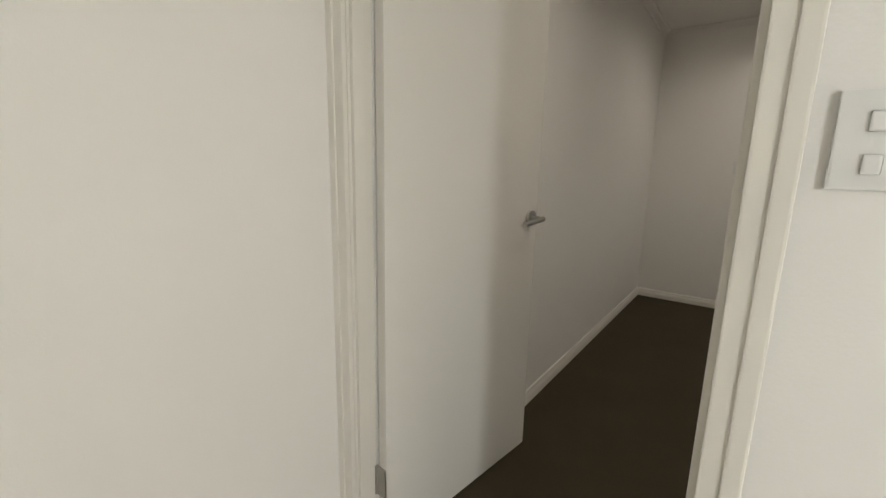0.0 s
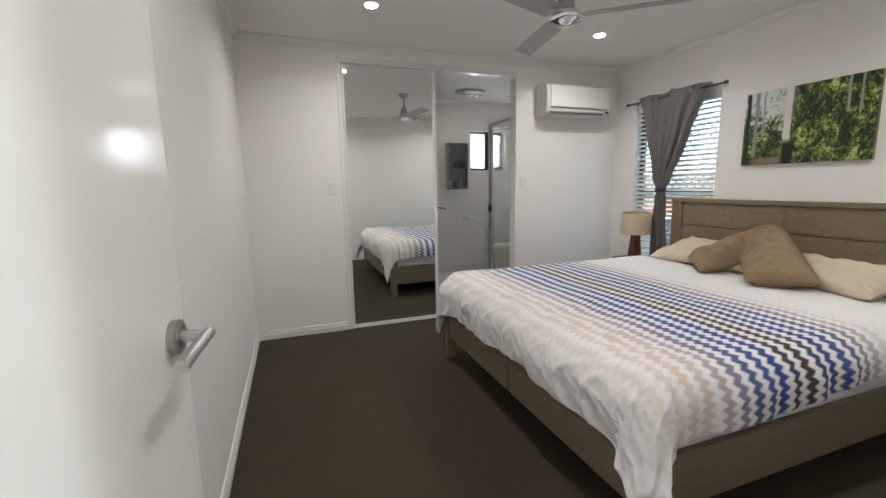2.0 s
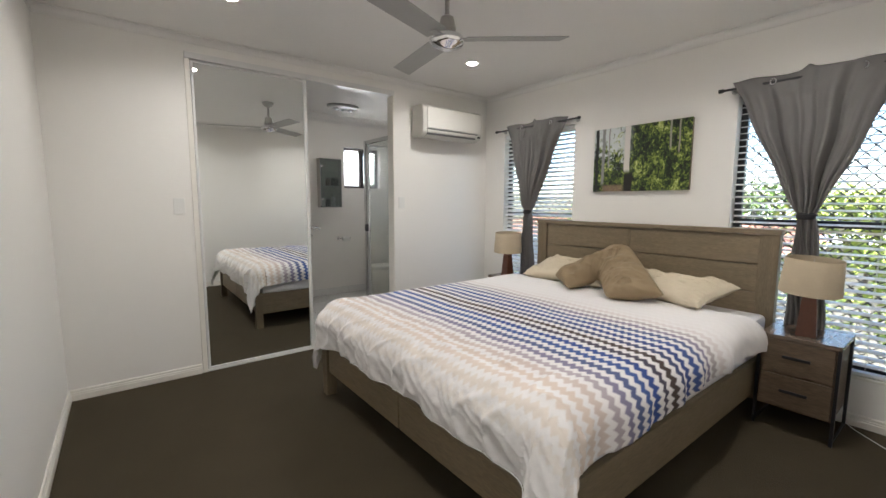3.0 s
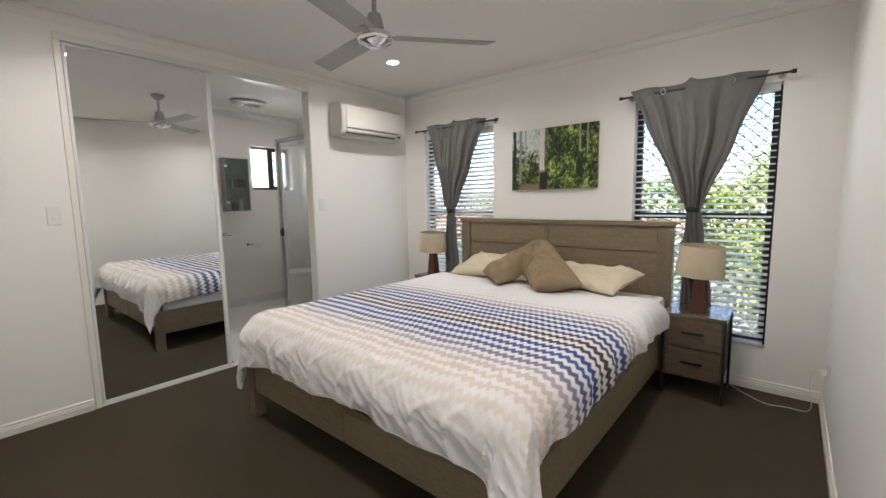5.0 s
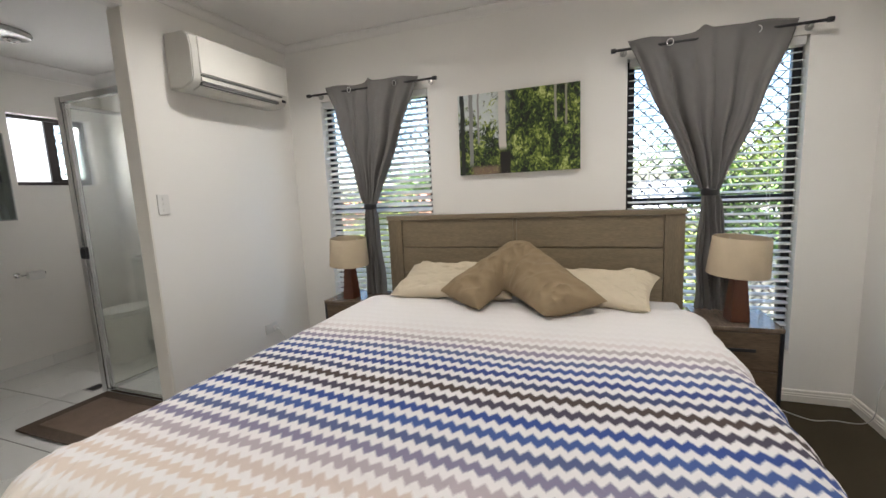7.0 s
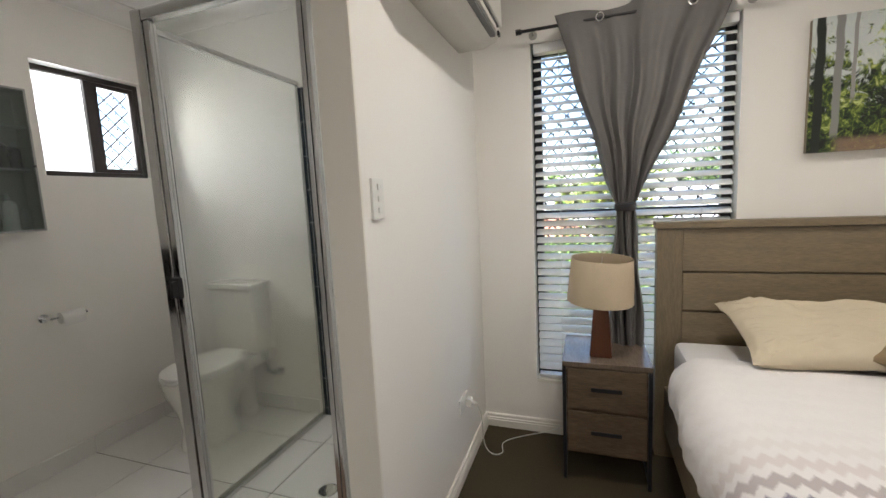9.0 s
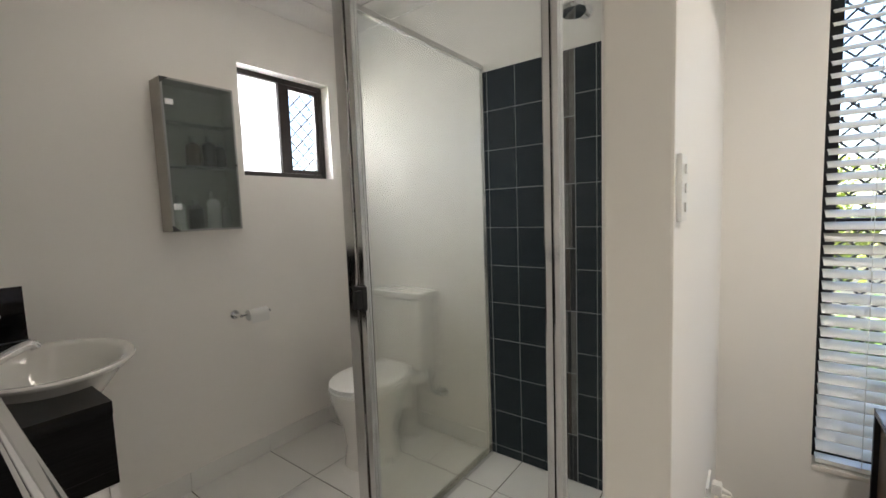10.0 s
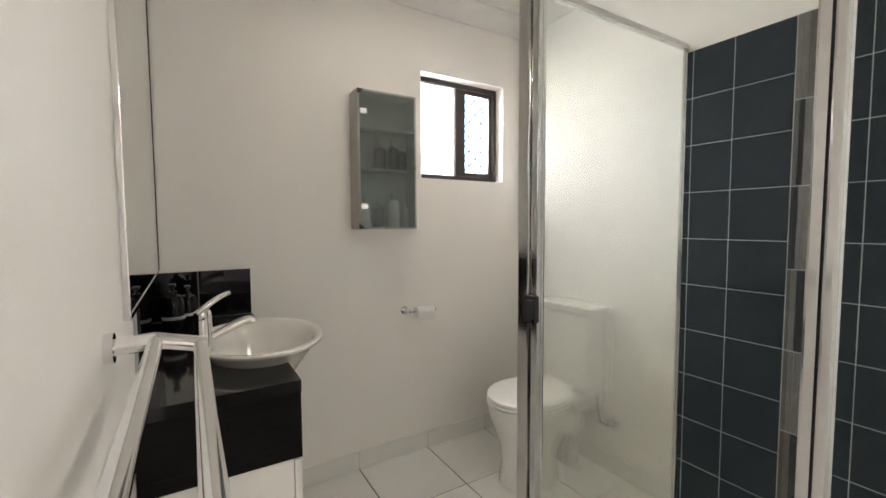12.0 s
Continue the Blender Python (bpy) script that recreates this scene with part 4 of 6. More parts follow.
# ---- nightstands and lamps ----
def nightstand(m):
    t = thing("nightstand", m, "rustic brown two-drawer nightstand on black metal legs", "nightstand", "nightstands")
    w, d, h = 0.36, 0.36, 0.553
    part("top", bx(0, -w / 2, h - 0.022, d, w / 2, h, 0.003), M_NSTOP, t)
    part("body", bx(0.012, -w / 2 + 0.016, 0.13, d - 0.006, w / 2 - 0.016, h - 0.023, 0.003), M_RUSTIC, t)
    for za in (0.142, 0.340):
        dr = part("drawer", bx(-0.001, -w / 2 + 0.022, za, 0.0115, w / 2 - 0.022, za + 0.185, 0.003), M_RUSTIC, t)
        part("handle", bx(-0.010, -0.062, za + 0.088, -0.0015, 0.062, za + 0.104, 0.003), M_BLACK, dr, "black metal slot handle")
    for x in (0.004, d - 0.022):
        for y in (-w / 2, w / 2 - 0.015):
            part("leg", bx(x, y, 0, x + 0.018, y + 0.015, h - 0.023, 0.0015), M_BLACK, t)
    for y in (-w / 2 + 0.003, w / 2 - 0.012):
        part("side_bar", bx(0.022, y, 0.012, d - 0.022, y + 0.009, 0.024), M_BLACK, t)
    return t


stand = nightstand(pose(2.925, 1.658, 0))
copy_thing(stand, pose(2.985, 3.998, 0))


def table_lamp(m):
    t = thing("table_lamp", m, "table lamp with a cream drum shade on teak block base", "lamp", "bedside lamps")
    bm = bmesh.new()
    a, b, h = 0.046, 0.027, 0.275
    lo = [bm.verts.new((sx * a, sy * a, 0)) for sx, sy in ((-1, -1), (1, -1), (1, 1), (-1, 1))]
    hi = [bm.verts.new((sx * b, sy * b, h)) for sx, sy in ((-1, -1), (1, -1), (1, 1), (-1, 1))]
    for k in range(4):
        bm.faces.new((lo[k], lo[(k + 1) % 4], hi[(k + 1) % 4], hi[k]))
    bm.faces.new(hi)
    bm.faces.new(list(reversed(lo)))
    bmesh.ops.bevel(bm, geom=list(bm.edges), offset=0.003, segments=2, affect="EDGES")
    part("base", bm, M_TEAK, t, "tapered red-brown teak base")
    part("stem", tube(bmesh.new(), (0, 0, h - 0.002), (0, 0, h + 0.10), 0.011, n=16), M_SATIN, t, "", True)
    bm = bmesh.new()
    lathe(bm, [(0.138, 0.245), (0.1385, 0.243), (0.140, 0.245), (0.128, 0.437), (0.1265, 0.439), (0.125, 0.437)], 48)
    for f in [f for f in bm.faces if len(f.verts) > 8]:
        bm.faces.remove(f)
    n = 48
    low_in = [v for v in bm.verts if abs(math.hypot(v.co.x, v.co.y) - 0.138) < 1e-4 and abs(v.co.z - 0.245) < 1e-4]
    up_in = [v for v in bm.verts if abs(math.hypot(v.co.x, v.co.y) - 0.125) < 1e-4]
    for k in range(n):
        bm.faces.new((low_in[k], low_in[(k + 1) % n], up_in[(k + 1) % n], up_in[k]))
    bmesh.ops.transform(bm, matrix=Matrix.Translation((0, 0, 0.34)) @ Euler((radians(3), radians(-2), 0)).to_matrix().to_4x4() @ Matrix.Translation((0, 0, -0.34)), verts=bm.verts)
    part("shade", bm, M_SHADE, t, "cream linen drum shade", True)
    bm = bmesh.new()
    for q in (0, 2.09, 4.19):
        tube(bm, (0, 0, h + 0.095), (0.13 * math.cos(q), 0.13 * math.sin(q), 0.425), 0.0015, n=6)
    part("shade_ring", bm, M_SATIN, t)
    return t


lamp = table_lamp(pose(3.045, 1.650, 0.554, 0, 0, 8))
copy_thing(lamp, pose(3.10, 4.015, 0.554, 0, 0, -4))

# ---- air conditioner ----
ac = thing("air_conditioner", pose(2.722, YN, 1.935), "white wall-mounted split air conditioner", "air conditioner")
prof = [(0, 0.0), (-0.115, 0.0), (-0.172, 0.020), (-0.190, 0.050), (-0.196, 0.21), (-0.182, 0.272), (-0.150, 0.296), (0, 0.300)]
bm = bmesh.new()
hw = 0.378
r0 = [bm.verts.new((-hw, y, z)) for y, z in prof]
r1 = [bm.verts.new((hw, y, z)) for y, z in prof]
for k in range(len(prof)):
    bm.faces.new((r0[k], r0[(k + 1) % len(prof)], r1[(k + 1) % len(prof)], r1[k]))
bm.faces.new(r0)
bm.faces.new(list(reversed(r1)))
bmesh.ops.bevel(bm, geom=[e for e in bm.edges if abs(e.verts[0].co.x - e.verts[1].co.x) < 1e-6], offset=0.006, segments=2, affect="EDGES")
part("body", bm, M_ACBODY, ac, "", True)
part("front_panel", bx(-hw + 0.045, -0.2025, 0.074, hw - 0.014, -0.190, 0.272, 0.006, 3), M_ACFRONT, ac)
part("louvre", bx(-hw + 0.05, -0.196, 0.034, hw - 0.10, -0.178, 0.056, 0.004), M_ACBODY, ac)
part("louvre", bx(-hw + 0.06, -0.168, 0.0, hw - 0.11, -0.108, 0.008, 0.002, rot=Euler((radians(-20), 0, 0)).to_matrix().to_4x4()), M_ACBODY, ac)
# Solid grey strips in place of open slots: their shade is in the colour.
part("slot_shade_strip", bx(-hw + 0.05, -0.1985, 0.060, hw - 0.06, -0.1885, 0.069), M_SLOT_SHADE, ac, "grey strip coloured as the shade in an air slot")
part("slot_shade_strip", bx(-hw + 0.055, -0.1885, 0.014, hw - 0.09, -0.1665, 0.030), M_SLOT_SHADE, ac, "grey strip coloured as the shade in an air slot")
part("display", bx(hw - 0.06, -0.1985, 0.030, hw - 0.028, -0.190, 0.048, 0.002), M_DARK, ac, "small dark receiver window")

# ---- ceiling fan ----
FAN = (1.458, 2.938)
fan = thing("ceiling_fan", pose(FAN[0], FAN[1], CEIL), "brushed metal three-blade ceiling fan on a short rod", "fan")
part("canopy", lathe(bmesh.new(), [(0.062, -0.001), (0.062, -0.018), (0.040, -0.045), (0.016, -0.058)]), M_SATIN, fan, "", True)
part("rod", tube(bmesh.new(), (0, 0, -0.05), (0, 0, -0.20), 0.0125), M_SATIN, fan, "", True)
part("housing", lathe(bmesh.new(), [(0.018, -0.165), (0.034, -0.176), (0.045, -0.225), (0.050, -0.255), (0.030, -0.262)]), M_SATIN, fan, "", True)
part("motor_hub", lathe(bmesh.new(), [(0.030, -0.262), (0.082, -0.272), (0.094, -0.288), (0.094, -0.304), (0.082, -0.320), (0.040, -0.334), (0.036, -0.338), (0.012, -0.342)], 48), M_CHROME, fan, "polished chrome motor hub", True)
for q in (-39, 81, 201):
    bm = bmesh.new()
    n = 12
    for k in range(n):
        t0, t1 = k / n, (k + 1) / n

        def edge(t):
            r = 0.105 + 0.53 * t
            w = 0.056 + 0.004 * t
            skew = 0.022 if t > 0.999 else 0
            return r, w, skew
        (ra, wa, sa), (rb, wb, sb) = edge(t0), edge(t1)
        tw = lambda w: w * math.tan(radians(11))
        for zo, fl in ((0.0022, 1), (-0.0022, -1)):
            f = [(ra, -wa, -tw(wa) + zo), (rb, -wb, -tw(wb) + zo), (rb - sb, wb, tw(wb) + zo), (ra, wa, tw(wa) + zo)]
            vs = [bm.verts.new(p) for p in f]
            bm.faces.new(vs if fl > 0 else list(reversed(vs)))
    bmesh.ops.remove_doubles(bm, verts=bm.verts, dist=1e-5)
    border = [e for e in bm.edges if len(e.link_faces) == 1]
    bmesh.ops.bridge_loops(bm, edges=border)
    bl = part("blade", bm, M_BLADE, fan, "brushed grey metal blade")
    bl.matrix_basis = pose(0, 0, -0.285, 0, 0, q)
    bm = bmesh.new()
    box(bm, 0.07, -0.022, -0.006, 0.15, 0.022, 0.000, 0.003)
    part("blade_bracket", bm, M_SATIN, bl)

# ---- downlights ----
for dx, dy in DOWNLIGHTS:
    dl = thing("downlight", pose(dx, dy, CEIL), "round white recessed ceiling downlight switched on", "downlight", "ceiling downlights")
    part("trim", lathe(bmesh.new(), [(0.056, -0.0005), (0.055, -0.004), (0.044, -0.005), (0.040, -0.0035)], 40), M_WHITEPL, dl, "", True)
    part("lens", lathe(bmesh.new(), [(0.0395, -0.0035), (0.0395, -0.0046)], 40), M_LENS, dl, "glowing warm white lens")


# ---- switches, sockets and cords ----
def plate(name, m, label, category, w=0.070, h=0.114, buttons=((0.0, 0.0),), size=(0.022, 0.034), group="wall plates"):
    """A wall plate that faces -y in its own frame."""
    t = thing(name, m, label, category, group)
    part("plate", bx(-w / 2, -0.009, -h / 2, w / 2, 0, h / 2, 0.0035), M_WHITEPL, t)
    for x, z in buttons:
        part("button", bx(x - size[0] / 2, -0.0125, z - size[1] / 2, x + size[0] / 2, -0.0092, z + size[1] / 2, 0.003), M_WHITEPL, t)
    return t


plate("light_switch", pose(0.346, YN, 1.262), "white plastic light switch on the wall", "switch", buttons=((0.0, -0.02),), size=(0.02, 0.03))
plate("fan_control", pose(2.213, YN, 1.290), "white plastic fan control plate with three buttons", "switch", w=0.066, h=0.112, buttons=((0, -0.032), (0, 0.0), (0, 0.032)), size=(0.016, 0.016))
plate("light_switch", pose(0.605, YH, 1.255), "white plastic two-gang light switch beside doorway", "switch", w=0.076, h=0.118, buttons=((0.0, -0.028), (0.0, 0.022)), size=(0.018, 0.024))


def socket(m, label):
    t = plate("power_outlet", m, label, "power outlet", w=0.115, h=0.072, buttons=((-0.03, 0.018),), size=(0.012, 0.012), group="power outlets")
    bm = bmesh.new()
    box(bm, 0.008, -0.040, -0.020, 0.042, -0.0125, 0.016, 0.006)
    tube(bm, (0.025, -0.036, -0.002), (0.025, -0.062, -0.008), 0.008, 0.005)
    part("plug", bm, M_WHITEPL, t)
    return t




def cord_of(outlet, pts):
    inv = outlet.matrix_basis.inverted()
    pipe("cord", [tuple(inv @ Vector(p)) for p in pts], 0.0024, M_CORD, outlet, "white power cord trailing on the carpet", res=12)


north = socket(pose(2.915, YN, 0.340), "white power outlet with a plug and trailing cord")
south = socket(pose(3.00, YS, 0.330, 0, 0, 180), "white power outlet with a plug and trailing cord")
cord_of(south, [(2.975, YS + 0.062, 0.322), (2.975, YS + 0.095, 0.28), (3.02, YS + 0.05, 0.10), (3.12, YS + 0.07, 0.006), (3.17, 1.17, 0.004), (3.10, 1.26, 0.004), (3.20, 1.36, 0.004), (3.27, 1.44, 0.004), (3.30, 1.50, 0.03), (3.31, 1.60, 0.2), (3.30, 1.62, 0.50)])
cord_of(north, [(2.940, YN - 0.062, 0.332), (2.945, YN - 0.09, 0.28), (3.03, YN - 0.05, 0.08), (3.05, YN - 0.10, 0.004), (3.10, YN - 0.16, 0.004), (3.18, YN - 0.10, 0.004), (3.27, YN - 0.22, 0.004), (3.33, 4.30, 0.004), (3.335, 4.15, 0.05), (3.335, 4.05, 0.40)])

# ---- ensuite materials ----
M_TILE = mat("white_floor_tile", (0.80, 0.79, 0.76), 0.22, var=0.03, scale=5, bump=0.02, bump_scale=40)
M_GROUT = mat("grey_grout", (0.10, 0.085, 0.07), 0.9, var=0.15, scale=20, bump=0.2, bump_scale=200)
M_GROUTW = mat("pale_grout", (0.40, 0.41, 0.42), 0.9, var=0.1, scale=20)
M_SLATE = mat("charcoal_wall_tile", (0.024, 0.032, 0.040), 0.5, var=0.22, scale=5, spec=0.12)
M_BLKTILE = mat("black_gloss_tile", (0.004, 0.004, 0.005), 0.05, var=0.2, scale=8, spec=0.3)
M_VANTOP = mat("black_stone_bench", (0.012, 0.012, 0.013), 0.08, var=0.3, scale=60)
M_VANITY = mat("black_woodgrain_laminate", (0.006, 0.0055, 0.0055), 0.4, var=0.6, scale=9, stretch=(1, 1, 16), bump=0.15, bump_scale=24, fine=0.5, spec=0.12)
M_CERAMIC = mat("white_ceramic", (0.76, 0.74, 0.70), 0.08, var=0.01, coat=0.3)
M_SCREEN = mat("shower_screen_aluminium", (0.66, 0.655, 0.65), 0.14, metal=1.0, var=0.05)
M_MAT = mat("brown_bath_mat", (0.12, 0.085, 0.06), 0.95, var=0.2, scale=14, bump=0.8, bump_scale=260, fine=0.3)
M_BRONZE = mat("dark_bronze_frame", (0.030, 0.022, 0.020), 0.4, var=0.1)
M_PAPER = mat("toilet_paper", (0.78, 0.77, 0.75), 0.95, var=0.02, bump=0.2, bump_scale=300)


def frosted(name, colour, white, rough, noise_scale=3.0, low=0.0, clears=None):
    """A hazy pane: see-through, with a veil of white that scatters light, uneven by noise."""
    m = glass(name, colour)
    nt = m.node_tree
    ms = [n for n in nt.nodes if n.type == "MIX_SHADER"][0]
    out = nt.nodes["Material Output"]
    df = nt.nodes.new("ShaderNodeBsdfDiffuse")
    df.inputs[0].default_value = (*white, 1)
    tl = nt.nodes.new("ShaderNodeBsdfTranslucent")
    tl.inputs[0].default_value = (*white, 1)
    half = nt.nodes.new("ShaderNodeMixShader")
    half.inputs[0].default_value = 0.5
    nt.links.new(df.outputs[0], half.inputs[1])
    nt.links.new(tl.outputs[0], half.inputs[2])
    tc = nt.nodes.new("ShaderNodeTexCoord")
    nz = nt.nodes.new("ShaderNodeTexNoise")
    nz.inputs["Scale"].default_value = noise_scale
    nt.links.new(tc.outputs["Object"], nz.inputs[0])
    mr = nt.nodes.new("ShaderNodeMapRange")
    mr.inputs[1].default_value, mr.inputs[2].default_value = 0.25, 0.75
    mr.inputs[3].default_value, mr.inputs[4].default_value = low, rough
    nt.links.new(nz.outputs[0], mr.inputs[0])
    veil = mr.outputs[0]
    if clears:
        sep = nt.nodes.new("ShaderNodeSeparateXYZ")
        nt.links.new(tc.outputs["Object"], sep.inputs[0])
        up = nt.nodes.new("ShaderNodeMapRange")
        up.interpolation_type = "SMOOTHSTEP"
        up.inputs[1].default_value, up.inputs[2].default_value, up.inputs[3].default_value = clears
        nt.links.new(sep.outputs[2], up.inputs[0])
        mul = nt.nodes.new("ShaderNodeMath")
        mul.operation = "MULTIPLY"
        nt.links.new(veil, mul.inputs[0])
        nt.links.new(up.outputs[0], mul.inputs[1])
        veil = mul.outputs[0]
    top = nt.nodes.new("ShaderNodeMixShader")
    nt.links.new(veil, top.inputs[0])
    nt.links.new(ms.outputs[0], top.inputs[1])
    nt.links.new(half.outputs[0], top.inputs[2])
    nt.links.new(top.outputs[0], out.inputs[0])
    return m


# Bluish veil, uneven by noise, thinned to 30 percent towards the bottom.
M_HAZY = frosted("hazy_shower_glass", (0.965, 0.962, 0.925), (0.82, 0.86, 0.95), 0.15, low=0.09, noise_scale=1.3, clears=(0.35, 1.25, 0.30))
nt = M_HAZY.node_tree
clear_ = [n for n in nt.nodes if n.type == "BSDF_TRANSPARENT"][0]
thin = nt.nodes.new("ShaderNodeBsdfRefraction")
thin.inputs["Color"].default_value, thin.inputs["Roughness"].default_value, thin.inputs["IOR"].default_value = clear_.inputs[0].default_value, 0.13, 1.03
mix_ = nt.nodes.new("ShaderNodeMixShader")
mix_.inputs[0].default_value = 0.5
gate = [n for n in nt.nodes if n.type == "MIX_SHADER" and any(k.from_node == clear_ for k in n.inputs[1].links)][0]
nt.links.new(clear_.outputs[0], mix_.inputs[1])
nt.links.new(thin.outputs[0], mix_.inputs[2])
nt.links.new(mix_.outputs[0], gate.inputs[1])
M_CLEAR = glass("clear_shower_glass", (0.96, 0.975, 0.965), 0.007)
M_FROSTWIN = frosted("frosted_window_pane", (0.9, 0.92, 0.93), (0.9, 0.92, 0.93), 0.95, low=0.9)
M_CABGLASS = frosted("frosted_cabinet_glass", (0.80, 0.85, 0.84), (0.50, 0.53, 0.52), 0.25, low=0.13)

# ---- ensuite window ----
ew = thing("window_3", pose(0, 0, 0), "small dark bronze sliding window, one pane frosted", "window")
ew["kind"] = "structure"
(wx0, wx1), (wz0, wz1) = EW_X, EW_Z
bm = bmesh.new()
ring_frame(bm, wx0 + 0.002, wx1 - 0.002, wz0 + 0.002, wz1 - 0.002, YB + 0.065, YB + 0.105, 0.028, "x")
part("window_frame", bm, M_BRONZE, ew)
wm = (wx0 + wx1) / 2 + 0.005
part("meeting_stile", bx(wm - 0.022, YB + 0.066, wz0 + 0.031, wm + 0.022, YB + 0.10, wz1 - 0.031, 0.003), M_BRONZE, ew)
bm = bmesh.new()
ring_frame(bm, wm + 0.023, wx1 - 0.031, wz0 + 0.031, wz1 - 0.031, YB + 0.070, YB + 0.092, 0.024, "x")
part("sash", bm, M_BRONZE, ew)
p = part("pane", bx(wx0 + 0.031, YB + 0.086, wz0 + 0.031, wm - 0.023, YB + 0.090, wz1 - 0.031), M_FROSTWIN, ew, "frosted white pane")
p.visible_shadow = False
p = part("pane", bx(wm + 0.048, YB + 0.080, wz0 + 0.056, wx1 - 0.056, YB + 0.084, wz1 - 0.056), M_GLASS, ew)
p.visible_shadow = False
bm = bmesh.new()
diamond_grille(bm, wx0 + 0.01, wx1 - 0.01, wz0 + 0.01, wz1 - 0.01, YB + 0.125, 0.088, 0.0048, "x")
part("grille", bm, M_BRONZE, ew, "dark diamond security grille")

# ---- vanity ----
VX, VY, VZ = 1.672, 5.685, 0.862
van = thing("vanity", pose(0, 0, 0), "black woodgrain vanity cabinet with a glossy black bench", "vanity")
BASX, BASY = 1.625, 6.02


def bitten_slab(x0, y0, x1, y1, z0, z1, grow):
    """A slab with an oval bite out of its front edge, where the basin sits."""
    rx, ry = 0.147 * grow, 0.158 * 1.20 * grow
    a0 = math.acos(min(1.0, (x1 - BASX) / rx))
    outline = [(x0, y0), (x1, y0)]
    for k in range(33):
        a = -a0 - (2 * math.pi - 2 * a0) * k / 32
        outline.append((BASX + rx * math.cos(a), BASY + ry * math.sin(a)))
    outline += [(x1, y1), (x0, y1)]
    bm = bmesh.new()
    lo = [bm.verts.new((x, y, z0)) for x, y in outline]
    hi = [bm.verts.new((x, y, z1)) for x, y in outline]
    bm.faces.new(hi)
    bm.faces.new(list(reversed(lo)))
    for k in range(len(lo)):
        q = (k + 1) % len(lo)
        bm.faces.new((lo[k], lo[q], hi[q], hi[k]))
    return bm


part("body", bitten_slab(XI + 0.002, VY + 0.002, VX - 0.001, YB - 0.002, 0.7005, VZ - 0.0305, 0.99), M_VANITY, van)
part("base_panel", bx(XI + 0.002, VY + 0.002, 0.665, VX - 0.001, YB - 0.002, 0.700), M_VANITY, van)
part("plinth", bx(XI + 0.002, VY + 0.010, 0.0, VX - 0.02, YB - 0.002, 0.664, 0.002), M_WHITEPL, van, "white lower carcass")
part("bench", bitten_slab(XI + 0.002, VY, VX, YB - 0.002, VZ - 0.030, VZ, 0.99), M_VANTOP, van, "glossy black stone bench top")
for a, b in ((VY + 0.004, 6.14), (6.145, YB - 0.01)):
    part("door", bx(VX - 0.0195, a, 0.02, VX - 0.002, b, 0.660, 0.002), M_WHITEPL, van, "white lower door")

spl = thing("splashback", pose(0, 0, 0), "row of glossy black splashback tiles behind the basin", "splashback")
spl["kind"] = "structure"
part("grout", bx(XI + 0.001, YB - 0.005, VZ + 0.001, 1.668, YB - 0.0005, 1.058), M_GROUTW, spl)
part("grout_west", bx(XI + 0.0005, VY + 0.1, VZ + 0.001, XI + 0.005, YB - 0.006, 1.058), M_GROUTW, spl)
for a, b in ((XI + 0.006, 1.470), (1.474, 1.667)):
    part("tile", bx(a, YB - 0.011, VZ + 0.003, b, YB - 0.0052, 1.057, 0.0015), M_BLKTILE, spl)
for k in range(4):
    part("tile", bx(XI + 0.0052, YB - 0.012 - 0.197 * (k + 1) + 0.004, VZ + 0.003, XI + 0.011, YB - 0.012 - 0.197 * k, 1.057, 0.0015), M_BLKTILE, spl)

basin = thing("wash_basin", pose(1.625, 6.02, VZ), "white oval ceramic semi-recessed wash basin", "basin")
bm = bmesh.new()
lathe(bm, [(0.03, -0.115), (0.072, -0.102), (0.112, -0.060), (0.154, -0.004), (0.184, 0.028), (0.196, 0.036), (0.198, 0.042), (0.195, 0.047), (0.183, 0.046), (0.166, 0.036), (0.146, 0.006), (0.108, -0.042), (0.070, -0.080), (0.02, -0.088)], 56, sx=0.93, sy=1.20)
part("bowl", bm, M_CERAMIC, basin, "", True)
part("waste", lathe(bmesh.new(), [(0.021, -0.0875), (0.021, -0.083), (0.012, -0.082)], 24), M_CHROME, basin, "chrome waste ring", True)
tap = thing("mixer_tap", pose(1.470, 5.945, VZ + 0.04), "chrome single-lever mixer tap on the basin", "tap")
bm = bmesh.new()
lathe(bm, [(0.025, 0), (0.025, 0.006), (0.024, 0.010), (0.0235, 0.075), (0.022, 0.088), (0.012, 0.094)], 28)
part("tap_body", bm, M_CHROME, tap, "", True)
pipe("spout", [(0.01, 0, 0.030), (0.05, 0.005, 0.046), (0.10, 0.012, 0.070), (0.122, 0.014, 0.074), (0.128, 0.014, 0.060)], 0.0125, M_CHROME, tap)
lever = part("lever", lathe(bmesh.new(), [(0.022, 0.088), (0.0235, 0.092), (0.021, 0.108), (0.012, 0.115)], 28), M_CHROME, tap, "", True)
for dy in (-0.014, 0.014):
    pipe("lever_arm", [(-0.010, dy * 1.2, 0.104), (0.012, dy * 1.15, 0.124), (0.036, dy * 0.95, 0.142), (0.060, dy * 0.5, 0.153), (0.068, 0.0, 0.154)], 0.0056, M_CHROME, lever)


